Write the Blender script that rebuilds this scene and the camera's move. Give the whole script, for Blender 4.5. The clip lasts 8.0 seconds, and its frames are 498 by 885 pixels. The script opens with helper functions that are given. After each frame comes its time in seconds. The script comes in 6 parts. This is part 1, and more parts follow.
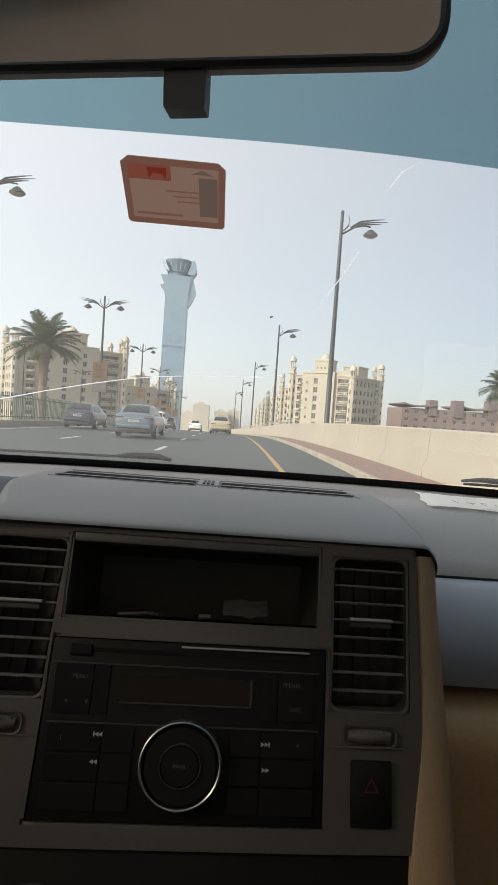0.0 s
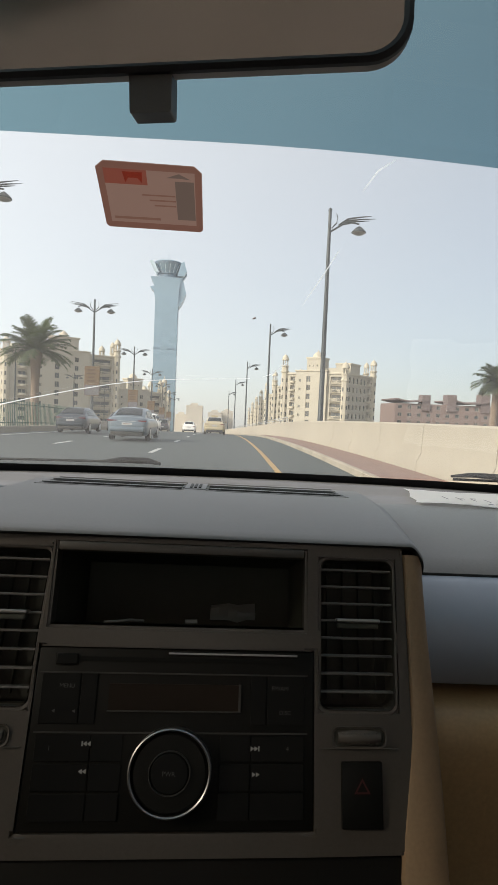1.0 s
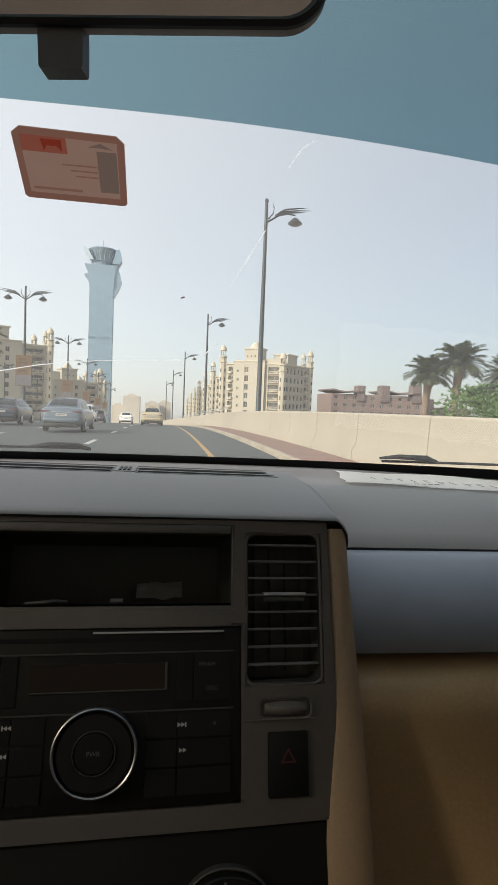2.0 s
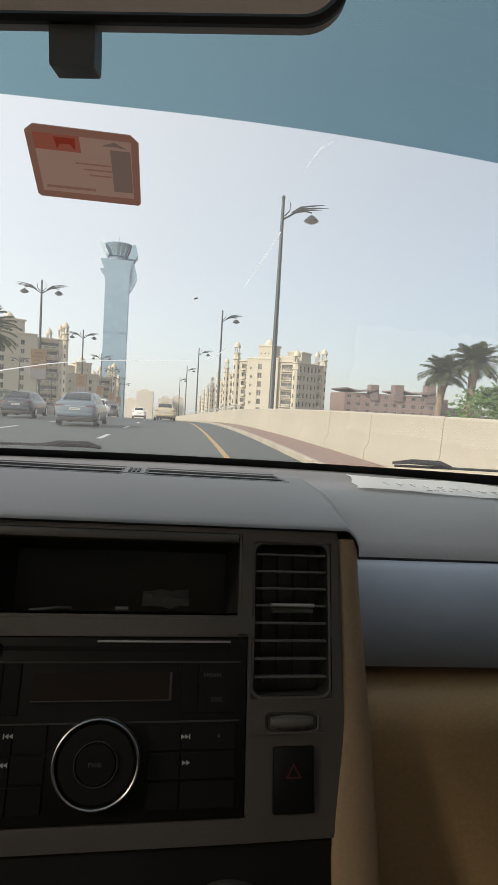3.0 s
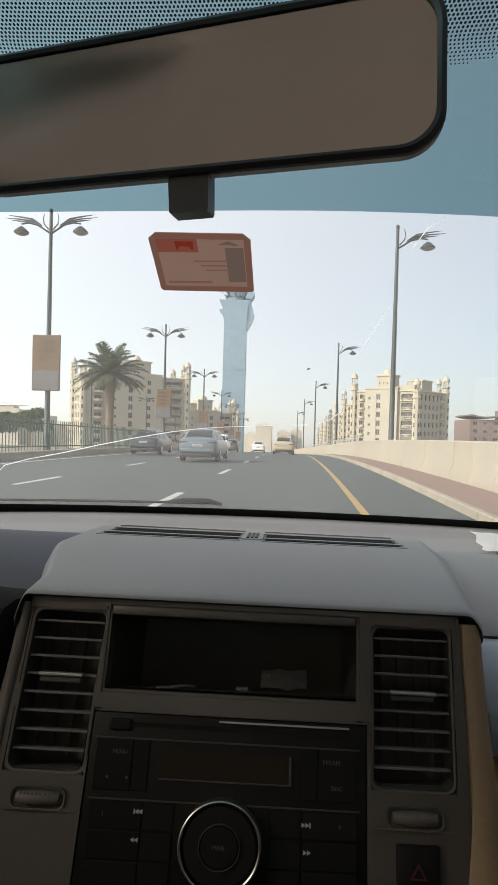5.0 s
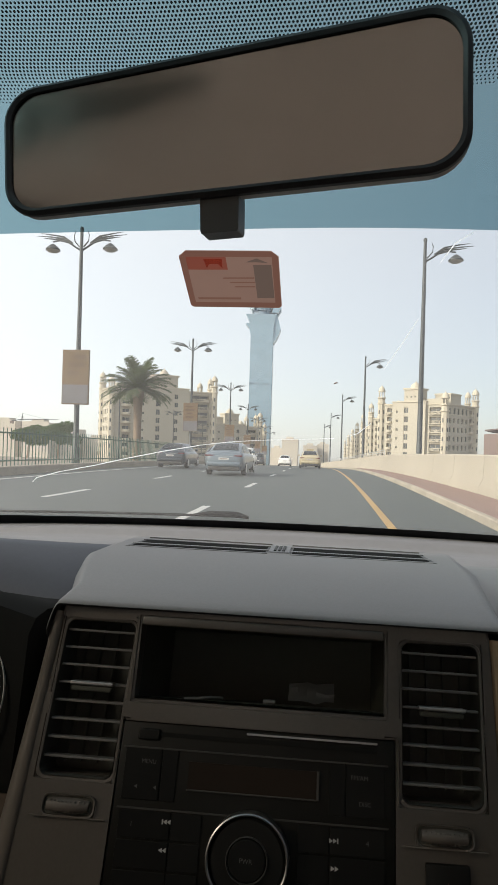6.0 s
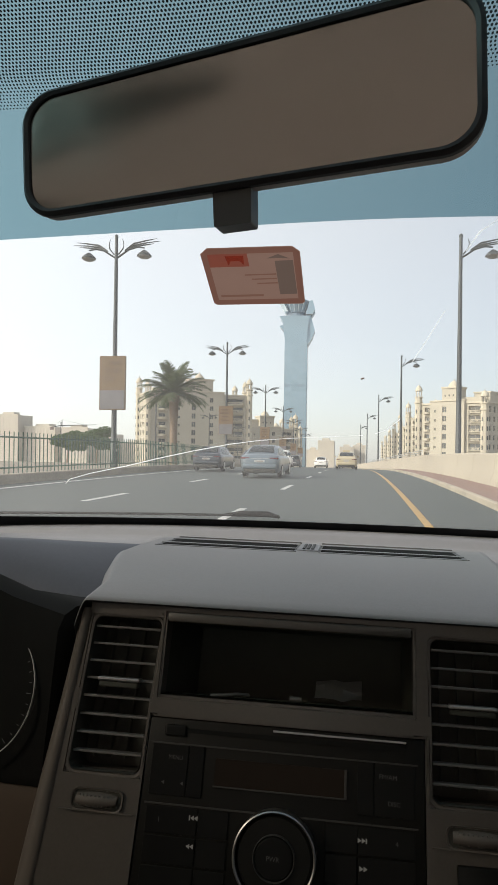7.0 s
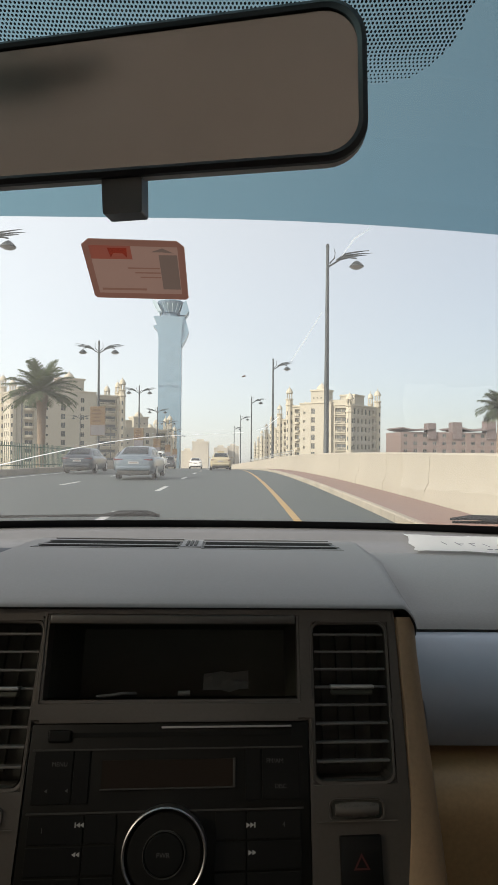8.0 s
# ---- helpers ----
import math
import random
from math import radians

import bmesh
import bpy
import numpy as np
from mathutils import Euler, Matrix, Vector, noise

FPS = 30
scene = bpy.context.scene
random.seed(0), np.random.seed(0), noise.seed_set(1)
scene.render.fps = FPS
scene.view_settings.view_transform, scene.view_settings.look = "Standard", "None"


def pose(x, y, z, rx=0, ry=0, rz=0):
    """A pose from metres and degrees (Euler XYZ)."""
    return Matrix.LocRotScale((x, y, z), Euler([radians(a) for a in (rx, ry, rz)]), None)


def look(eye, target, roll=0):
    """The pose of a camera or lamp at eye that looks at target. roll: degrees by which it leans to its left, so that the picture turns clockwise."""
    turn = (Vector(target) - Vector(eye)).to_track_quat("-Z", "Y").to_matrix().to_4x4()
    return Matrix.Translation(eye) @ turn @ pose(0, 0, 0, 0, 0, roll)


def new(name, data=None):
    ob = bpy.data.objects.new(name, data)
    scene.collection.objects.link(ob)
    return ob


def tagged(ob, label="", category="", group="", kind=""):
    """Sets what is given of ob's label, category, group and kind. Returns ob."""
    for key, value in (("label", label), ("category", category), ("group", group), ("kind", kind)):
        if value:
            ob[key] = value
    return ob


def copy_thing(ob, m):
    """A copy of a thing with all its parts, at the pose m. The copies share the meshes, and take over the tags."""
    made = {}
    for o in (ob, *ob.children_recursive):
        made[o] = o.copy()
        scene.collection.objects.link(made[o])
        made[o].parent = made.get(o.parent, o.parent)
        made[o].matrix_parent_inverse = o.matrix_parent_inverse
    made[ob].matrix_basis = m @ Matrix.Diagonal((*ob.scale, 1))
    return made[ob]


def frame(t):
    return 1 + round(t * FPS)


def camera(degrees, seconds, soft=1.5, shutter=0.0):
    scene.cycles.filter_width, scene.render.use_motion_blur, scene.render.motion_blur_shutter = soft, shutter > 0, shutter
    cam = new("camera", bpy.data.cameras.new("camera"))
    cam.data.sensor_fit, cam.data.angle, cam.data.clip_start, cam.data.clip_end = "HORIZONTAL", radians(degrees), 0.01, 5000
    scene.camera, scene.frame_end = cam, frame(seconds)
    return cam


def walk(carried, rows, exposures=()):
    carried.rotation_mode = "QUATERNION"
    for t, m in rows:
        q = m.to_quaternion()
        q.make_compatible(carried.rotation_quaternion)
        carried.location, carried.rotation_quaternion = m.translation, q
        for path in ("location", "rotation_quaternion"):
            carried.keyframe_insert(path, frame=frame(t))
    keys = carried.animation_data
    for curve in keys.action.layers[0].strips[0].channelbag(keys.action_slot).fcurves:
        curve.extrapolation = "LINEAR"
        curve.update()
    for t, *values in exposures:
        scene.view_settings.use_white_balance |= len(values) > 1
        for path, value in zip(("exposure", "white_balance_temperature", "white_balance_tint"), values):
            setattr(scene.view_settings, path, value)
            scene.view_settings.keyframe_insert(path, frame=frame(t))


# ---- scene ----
cam = camera(44.4, 8.0)
PATH = [
    (0, (0.0265, -0.0006, 1.2961), (0.0541, 1.9966, 1.1949), 4.03),
    (0.2, (0.0317, 0.0030, 1.2941), (0.0711, 1.9992, 1.1765), 2.62),
    (0.5, (0.0331, 0.0033, 1.2948), (0.0759, 1.9991, 1.1718), 3.03),
    (0.8, (0.0335, -0.0002, 1.3007), (0.0727, 1.9966, 1.1940), 2.79),
    (1, (0.0356, 0.0010, 1.2992), (0.0817, 1.9979, 1.1980), 2.48),
    (1.1, (0.0372, 0.0006, 1.3000), (0.1229, 1.9959, 1.1942), 1.73),
    (1.2, (0.0340, 0.0013, 1.2950), (0.3158, 1.9792, 1.2000), 1.41),
    (2.3, (0.0513, 0.0025, 1.2881), (0.2881, 1.9841, 1.1578), 2.48),
    (2.5, (0.0528, 0.0043, 1.2937), (0.3004, 1.9862, 1.1907), 1.55),
    (2.8, (0.0497, 0.0024, 1.2965), (0.3029, 1.9845, 1.2117), 2.17),
    (3, (0.0480, 0.0119, 1.2953), (0.2564, 1.9964, 1.1603), 3.36),
    (3.2, (0.0498, 0.0071, 1.3111), (0.1876, 1.9922, 1.1095), 2.99),
    (3.5, (0.0395, 0.0050, 1.3286), (0.1511, 1.9993, 1.2257), 2.90),
    (4, (0.0409, 0.0017, 1.3326), (0.0965, 1.9996, 1.2593), 2.25),
    (4.5, (0.0435, 0.0009, 1.3304), (0.0705, 1.9999, 1.2738), 2.04),
    (4.8, (0.0472, 0.0011, 1.3334), (-0.0415, 1.9985, 1.2816), 1.74),
    (5, (0.0503, 0.0009, 1.3354), (-0.1324, 1.9920, 1.2902), 1.60),
    (5.2, (0.0490, 0.0020, 1.3330), (-0.2050, 1.9880, 1.3000), 1.66),
    (6.3, (0.0505, -0.0071, 1.3360), (-0.2326, 1.9728, 1.3415), 1.73),
    (6.5, (0.0606, -0.0038, 1.3345), (-0.3350, 1.9567, 1.3417), 1.26),
    (7, (0.0596, -0.0019, 1.3304), (-0.3256, 1.9607, 1.3327), 0.80),
    (7.2, (0.0547, -0.0015, 1.3276), (-0.1441, 1.9885, 1.3102), 1.12),
    (7.5, (0.0540, -0.0027, 1.3284), (-0.0229, 1.9958, 1.3400), 1.68),
    (7.7, (0.0523, -0.0027, 1.3253), (0.0426, 1.9973, 1.3269), 1.36),
    (8, (0.0505, -0.0050, 1.3252), (0.0728, 1.9949, 1.3355), 0.50),
]
walk(cam, [(t, look(eye, target, roll)) for t, eye, target, roll in PATH], ((0, 1.16), (2.5, 1.16), (4.5, 1.26), (6.5, 1.23), (8, 1.22)))

# ---- world, sun, exposure ----
SUN_AZ, SUN_EL = 120.0, 29.0          # degrees to the left of straight ahead; height
world = bpy.data.worlds.new("world")
scene.world = world
world.use_nodes = True
_nt = world.node_tree
_sky = _nt.nodes.new("ShaderNodeTexSky")
_sky.sky_type = "NISHITA"
_sky.sun_disc = False
_sky.sun_elevation = radians(SUN_EL)
_sky.sun_rotation = radians(-SUN_AZ)
_sky.air_density, _sky.dust_density, _sky.ozone_density = 1.0, 2.5, 1.0
# the car stands on the ramp with its nose up, so the level horizon lies lower ahead
_tc = _nt.nodes.new("ShaderNodeTexCoord")
_map = _nt.nodes.new("ShaderNodeMapping")
_map.inputs["Rotation"].default_value = (radians(2.4), 0, 0)
_nt.links.new(_tc.outputs["Generated"], _map.inputs["Vector"])
_nt.links.new(_map.outputs[0], _sky.inputs["Vector"])
# a bright even haze veils the sky
_haze = _nt.nodes.new("ShaderNodeMix")
_haze.data_type = "RGBA"
_haze.inputs["Factor"].default_value = 0.70
# the haze glows towards the sun
_glow = _nt.nodes.new("ShaderNodeVectorMath")
_glow.operation = "DOT_PRODUCT"
_glow.inputs[1].default_value = (-math.sin(radians(SUN_AZ - 9)), math.cos(radians(SUN_AZ - 9)), 0)
_nt.links.new(_tc.outputs["Generated"], _glow.inputs[0])
_gain = _nt.nodes.new("ShaderNodeMath")
_gain.operation = "MULTIPLY_ADD"
_gain.inputs[1].default_value, _gain.inputs[2].default_value = 0.78, 1.215
_nt.links.new(_glow.outputs["Value"], _gain.inputs[0])
_veil = _nt.nodes.new("ShaderNodeVectorMath")
_veil.operation = "SCALE"
_veil.inputs[0].default_value = (3.3, 3.2, 3.1)
_nt.links.new(_gain.outputs[0], _veil.inputs["Scale"])
_nt.links.new(_veil.outputs[0], _haze.inputs["B"])
_nt.links.new(_sky.outputs[0], _haze.inputs["A"])
_nt.links.new(_haze.outputs["Result"], _nt.nodes["Background"].inputs[0])
_nt.nodes["Background"].inputs[1].default_value = 0.125
_sun = bpy.data.lights.new("sun", "SUN")
_sun.energy, _sun.angle, _sun.color = 1.9, radians(6.0), (1.0, 0.90, 0.76)
sun = new("sun", _sun)
sun.matrix_world = look((-math.sin(radians(SUN_AZ)) * 50, math.cos(radians(SUN_AZ)) * 50, 50 * math.tan(radians(SUN_EL))), (0, 0, 0))


# ---- materials ----
def material(name, colour, rough=0.6, metal=0.0, scale=20.0, vary=0.15, bump=0.1, bump_scale=None, stain=0.12, stain_scale=None, spec=0.5, object_random=0.0, coat=0.0, coords="Object"):
    """A paint or surface with fine grain and larger stains, in metres of the object's own space."""
    m = bpy.data.materials.new(name)
    m.use_nodes = True
    nt = m.node_tree
    b = nt.nodes["Principled BSDF"]
    b.inputs["Roughness"].default_value = rough
    b.inputs["Metallic"].default_value = metal
    b.inputs["Specular IOR Level"].default_value = spec
    b.inputs["Coat Weight"].default_value = coat
    tc = nt.nodes.new("ShaderNodeTexCoord")
    n1 = nt.nodes.new("ShaderNodeTexNoise")
    n1.inputs["Scale"].default_value, n1.inputs["Detail"].default_value = scale, 6
    n2 = nt.nodes.new("ShaderNodeTexNoise")
    n2.inputs["Scale"].default_value, n2.inputs["Detail"].default_value = stain_scale or scale / 12, 4
    for n in (n1, n2):
        nt.links.new(tc.outputs[coords], n.inputs["Vector"])
    add = nt.nodes.new("ShaderNodeMath")
    add.operation = "MULTIPLY_ADD"
    add.inputs[1].default_value, add.inputs[2].default_value = 2 * vary, 1 - vary
    nt.links.new(n1.outputs["Fac"], add.inputs[0])
    add2 = nt.nodes.new("ShaderNodeMath")
    add2.operation = "MULTIPLY_ADD"
    add2.inputs[1].default_value, add2.inputs[2].default_value = 2 * stain, 1 - stain
    nt.links.new(n2.outputs["Fac"], add2.inputs[0])
    mul = nt.nodes.new("ShaderNodeMath")
    mul.operation = "MULTIPLY"
    nt.links.new(add.outputs[0], mul.inputs[0])
    nt.links.new(add2.outputs[0], mul.inputs[1])
    last = mul
    if object_random:
        oi = nt.nodes.new("ShaderNodeObjectInfo")
        r = nt.nodes.new("ShaderNodeMath")
        r.operation = "MULTIPLY_ADD"
        r.inputs[1].default_value, r.inputs[2].default_value = 2 * object_random, 1 - object_random
        nt.links.new(oi.outputs["Random"], r.inputs[0])
        last = nt.nodes.new("ShaderNodeMath")
        last.operation = "MULTIPLY"
        nt.links.new(mul.outputs[0], last.inputs[0])
        nt.links.new(r.outputs[0], last.inputs[1])
    mix = nt.nodes.new("ShaderNodeVectorMath")
    mix.operation = "SCALE"
    mix.inputs[0].default_value = colour
    nt.links.new(last.outputs[0], mix.inputs["Scale"])
    nt.links.new(mix.outputs[0], b.inputs["Base Color"])
    rr = nt.nodes.new("ShaderNodeMath")
    rr.operation = "MULTIPLY_ADD"
    rr.inputs[1].default_value, rr.inputs[2].default_value = 0.16, rough - 0.08
    nt.links.new(n2.outputs["Fac"], rr.inputs[0])
    nt.links.new(rr.outputs[0], b.inputs["Roughness"])
    if bump:
        n3 = nt.nodes.new("ShaderNodeTexNoise")
        n3.inputs["Scale"].default_value, n3.inputs["Detail"].default_value = bump_scale or scale * 2, 3
        nt.links.new(tc.outputs[coords], n3.inputs["Vector"])
        bp = nt.nodes.new("ShaderNodeBump")
        bp.inputs["Strength"].default_value = bump
        bp.inputs["Distance"].default_value = 0.5 / (bump_scale or scale * 2)
        nt.links.new(n3.outputs["Fac"], bp.inputs["Height"])
        nt.links.new(bp.outputs[0], b.inputs["Normal"])
    return m


def glass_material(name, tint, dust=0.0, gloss=0.06, dust_scale=6.0, dust_colour=(0.8, 0.78, 0.74)):
    """Thin pane: clear or tinted, with a mirror gloss that grows at grazing angles and a film of dust."""
    m = bpy.data.materials.new(name)
    m.use_nodes = True
    nt = m.node_tree
    nt.nodes.remove(nt.nodes["Principled BSDF"])
    out = nt.nodes["Material Output"]
    tr = nt.nodes.new("ShaderNodeBsdfTransparent")
    tr.inputs[0].default_value = (*tint, 1)
    gl = nt.nodes.new("ShaderNodeBsdfGlossy")
    gl.inputs["Roughness"].default_value = 0.02
    fr = nt.nodes.new("ShaderNodeFresnel")
    fr.inputs[0].default_value = 1.45
    sc = nt.nodes.new("ShaderNodeMath")
    sc.operation = "MULTIPLY"
    sc.inputs[1].default_value = gloss / 0.04
    nt.links.new(fr.outputs[0], sc.inputs[0])
    mx = nt.nodes.new("ShaderNodeMixShader")
    nt.links.new(sc.outputs[0], mx.inputs[0])
    nt.links.new(tr.outputs[0], mx.inputs[1])
    nt.links.new(gl.outputs[0], mx.inputs[2])
    last = mx
    if dust:
        tl = nt.nodes.new("ShaderNodeBsdfTranslucent")
        tl.inputs[0].default_value = (*dust_colour, 1)
        nz = nt.nodes.new("ShaderNodeTexNoise")
        nz.inputs["Scale"].default_value, nz.inputs["Detail"].default_value = dust_scale, 5
        tc = nt.nodes.new("ShaderNodeTexCoord")
        nt.links.new(tc.outputs["Object"], nz.inputs["Vector"])
        f = nt.nodes.new("ShaderNodeMath")
        f.operation = "MULTIPLY_ADD"
        f.inputs[1].default_value, f.inputs[2].default_value = dust, dust * 0.5
        nt.links.new(nz.outputs["Fac"], f.inputs[0])
        last = nt.nodes.new("ShaderNodeMixShader")
        nt.links.new(f.outputs[0], last.inputs[0])
        nt.links.new(mx.outputs[0], last.inputs[1])
        nt.links.new(tl.outputs[0], last.inputs[2])
    nt.links.new(last.outputs[0], out.inputs["Surface"])
    return m


M = {}
M["asphalt"] = material("asphalt", (0.052, 0.062, 0.060), 0.75, 0, 14, 0.25, 0.4, 60, 0.22, 0.35)
M["earth"] = material("sandy earth", (0.20, 0.175, 0.135), 0.95, 0, 2, 0.2, 0.3, 8, 0.25, 0.03)
M["line_white"] = material("worn white road paint", (0.43, 0.43, 0.42), 0.7, 0, 10, 0.25, 0.2, 60, 0.2, 1.5)
M["line_yellow"] = material("worn yellow road paint", (0.35, 0.225, 0.082), 0.7, 0, 10, 0.25, 0.2, 60, 0.2, 0.8)
M["paver"] = material("pink concrete paver", (0.20, 0.130, 0.105), 0.85, 0, 8, 0.2, 0.3, 40, 0.15, 0.6, object_random=0.1)
M["kerb"] = material("kerb stone", (0.30, 0.265, 0.21), 0.85, 0, 6, 0.2, 0.3, 30, 0.2, 0.7, object_random=0.1)
M["parapet"] = material("cream painted concrete", (0.345, 0.312, 0.252), 0.8, 0, 5, 0.10, 0.2, 25, 0.14, 0.4, object_random=0.04)
M["steel_dark"] = material("dark painted steel", (0.042, 0.050, 0.053), 0.5, 0.3, 6, 0.15, 0.05, 40, 0.15)
M["rail"] = material("galvanised rail", (0.45, 0.45, 0.43), 0.45, 0.7, 10, 0.1, 0.05, 40, 0.1)
M["lamp_lens"] = material("lamp lens", (0.22, 0.22, 0.21), 0.3, 0, 20, 0.05, 0, None, 0.05)
M["banner"] = material("orange banner", (0.120, 0.074, 0.032), 0.6, 0, 3, 0.1, 0.05, 10, 0.1)
M["banner_grey"] = material("grey banner picture", (0.12, 0.115, 0.125), 0.6, 0, 2, 0.3, 0.05, 10, 0.3, 1.0)
M["banner_text"] = material("banner brown bars", (0.06, 0.03, 0.014), 0.7, 0, 5, 0.1, 0)
M["bark"] = material("palm bark", (0.20, 0.15, 0.11), 0.95, 0, 12, 0.35, 0.8, 16, 0.2)
M["frond"] = material("palm frond", (0.080, 0.098, 0.055), 0.65, 0, 4, 0.3, 0.1, 10, 0.25, 0.6)
M["leaf"] = material("tree leaves", (0.055, 0.095, 0.035), 0.7, 0, 3, 0.35, 0.1, 10, 0.3, 0.5)
M["hedge"] = material("hedge leaves", (0.085, 0.15, 0.04), 0.7, 0, 3, 0.4, 0.1, 10, 0.3, 0.4)
M["stone_cream"] = material("cream rendered wall", (0.40, 0.37, 0.305), 0.85, 0, 1.5, 0.06, 0.1, 8, 0.08, 0.12)
M["stone_trim"] = material("pale stone trim", (0.45, 0.41, 0.33), 0.85, 0, 1.5, 0.06, 0.1, 8, 0.08, 0.12)
M["stone_pink"] = material("pinkish brown wall", (0.22, 0.162, 0.145), 0.85, 0, 1, 0.08, 0.1, 8, 0.1, 0.1)
M["stone_grey"] = material("greyish brown roof", (0.16, 0.125, 0.12), 0.85, 0, 1, 0.08, 0.1, 8, 0.1, 0.1)
M["window_dark"] = material("dark window glass", (0.05, 0.06, 0.065), 0.12, 0, 1, 0.1, 0, None, 0.1, 0.3, 0.8, object_random=0.4)
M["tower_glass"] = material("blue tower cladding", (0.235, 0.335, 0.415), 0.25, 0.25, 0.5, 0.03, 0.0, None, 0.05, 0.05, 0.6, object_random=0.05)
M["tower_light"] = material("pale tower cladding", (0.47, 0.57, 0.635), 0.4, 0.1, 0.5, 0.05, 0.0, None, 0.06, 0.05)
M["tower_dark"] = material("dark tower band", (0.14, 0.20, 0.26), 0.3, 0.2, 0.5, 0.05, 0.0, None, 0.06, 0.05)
M["concrete_far"] = material("far pale concrete", (0.52, 0.48, 0.42), 0.9, 0, 0.5, 0.05, 0, None, 0.1, 0.05)
M["fence"] = material("green painted fence", (0.030, 0.085, 0.060), 0.6, 0.1, 8, 0.15, 0.05)
for _n, _c in (("silver", (0.115, 0.15, 0.18)), ("graphite", (0.022, 0.032, 0.045)), ("black", (0.035, 0.037, 0.042)), ("taxi", (0.40, 0.34, 0.22)), ("white", (0.72, 0.71, 0.68)), ("red", (0.42, 0.12, 0.07))):
    M["car_" + _n] = material(_n + " car paint", _c, 0.3, 0.35 if _n in ("silver", "graphite") else 0.0, 3, 0.03, 0, None, 0.05, 0.8, 0.6, coat=0.6)
M["car_glass"] = material("car window glass", (0.013, 0.017, 0.02), 0.12, 0, 2, 0.05, 0, None, 0.05, 0.5, 0.25)
M["tail"] = material("red tail lamp", (0.10, 0.016, 0.018), 0.2, 0, 10, 0.1, 0, None, 0.1)
M["plate"] = material("white number plate", (0.42, 0.42, 0.41), 0.5, 0, 10, 0.05, 0)
M["tyre"] = material("tyre rubber", (0.02, 0.02, 0.02), 0.9, 0, 20, 0.1, 0.2)
M["rim"] = material("alloy rim", (0.45, 0.45, 0.46), 0.35, 0.8, 10, 0.05, 0)
M["chrome"] = material("chrome", (0.40, 0.385, 0.375), 0.38, 1.0, 20, 0.05, 0)
M["plastic_black"] = material("black plastic", (0.022, 0.022, 0.020), 0.6, 0, 60, 0.15, 0.15, 900, 0.1, 5)
# cabin
M["pad"] = material("grey grained dashboard plastic", (0.172, 0.163, 0.155), 0.48, 0, 420, 0.15, 0.22, 1400, 0.10, 6, 0.55)
# the pad's driver side lies in shade, put into this darker colour
M["cowl"] = material("shade-darkened cowl plastic", (0.060, 0.066, 0.080), 0.62, 0, 200, 0.10, 0.2, 1400, 0.10, 6, 0.5)
M["pad_side"] = material("slate dashboard plastic", (0.19, 0.186, 0.19), 0.55, 0, 90, 0.08, 0.25, 1400, 0.10, 6, 0.5)
M["fascia"] = material("grey-brown fascia plastic", (0.067, 0.057, 0.047), 0.40, 0, 380, 0.18, 0.06, 1200, 0.08, 8, 0.7)
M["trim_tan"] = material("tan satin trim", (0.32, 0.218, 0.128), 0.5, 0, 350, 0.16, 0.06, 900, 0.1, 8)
M["glove_upper"] = material("smooth slate panel", (0.29, 0.325, 0.385), 0.42, 0, 40, 0.05, 0.05, 1200, 0.08, 5, 0.6)
M["glove_lid"] = material("tan glovebox plastic", (0.385, 0.252, 0.122), 0.42, 0, 300, 0.20, 0.2, 1200, 0.1, 5)
M["radio"] = material("black radio face", (0.0075, 0.0072, 0.0058), 0.45, 0, 60, 0.15, 0.05, 900, 0.15, 8, 0.2)
M["button"] = material("black radio key", (0.0055, 0.0055, 0.0047), 0.45, 0, 60, 0.12, 0.05, 900, 0.1, 10, 0.2, object_random=0.15)
M["display"] = material("amber-grey display", (0.020, 0.014, 0.010), 0.5, 0, 30, 0.1, 0, None, 0.15, 10, 0.12)
M["icon"] = material("pale printed icon", (0.42, 0.42, 0.40), 0.6, 0, 100, 0.05, 0)
M["icon_dim"] = material("dim printed icon", (0.085, 0.085, 0.08), 0.6, 0, 100, 0.05, 0)
M["hazard_red"] = material("red hazard print", (0.06, 0.009, 0.007), 0.5, 0, 100, 0.05, 0)
M["pocket"] = material("black pocket plastic", (0.060, 0.062, 0.049), 0.6, 0, 60, 0.1, 0.1, 1000, 0.1, 9, 0.3)
M["duct"] = material("shaded duct plastic", (0.062, 0.061, 0.053), 0.8, 0, 40, 0.1, 0, None, 0.1, None, 0.1)
M["slat"] = material("vent slat plastic", (0.125, 0.119, 0.110), 0.42, 0, 60, 0.08, 0.1, 1000, 0.08, 9)
M["seam"] = material("dull grey radio edging", (0.050, 0.047, 0.043), 0.5, 0, 60, 0.1, 0.05, 900, 0.1, 9, 0.3)
M["void"] = material("dark duct interior", (0.015, 0.015, 0.014), 0.9, 0, 40, 0.1, 0, None, 0.1, None, 0.05)
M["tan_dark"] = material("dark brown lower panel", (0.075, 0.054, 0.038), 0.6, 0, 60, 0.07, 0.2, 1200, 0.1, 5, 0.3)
# darker copy of the tan trim, with the left side's shade in its colour
M["trim_shade"] = material("shaded satin trim", (0.095, 0.080, 0.066), 0.45, 0, 40, 0.08, 0.06, 900, 0.1, 8)
M["paper"] = material("white paper", (0.88, 0.88, 0.87), 0.9, 0, 60, 0.03, 0.1, 120, 0.05, 10)
M["ink"] = material("grey ink", (0.22, 0.22, 0.25), 0.9, 0, 60, 0.1, 0)
M["mirror_housing"] = material("dark mirror housing", (0.075, 0.072, 0.072), 0.5, 0, 60, 0.1, 0.15, 900, 0.1, 9)
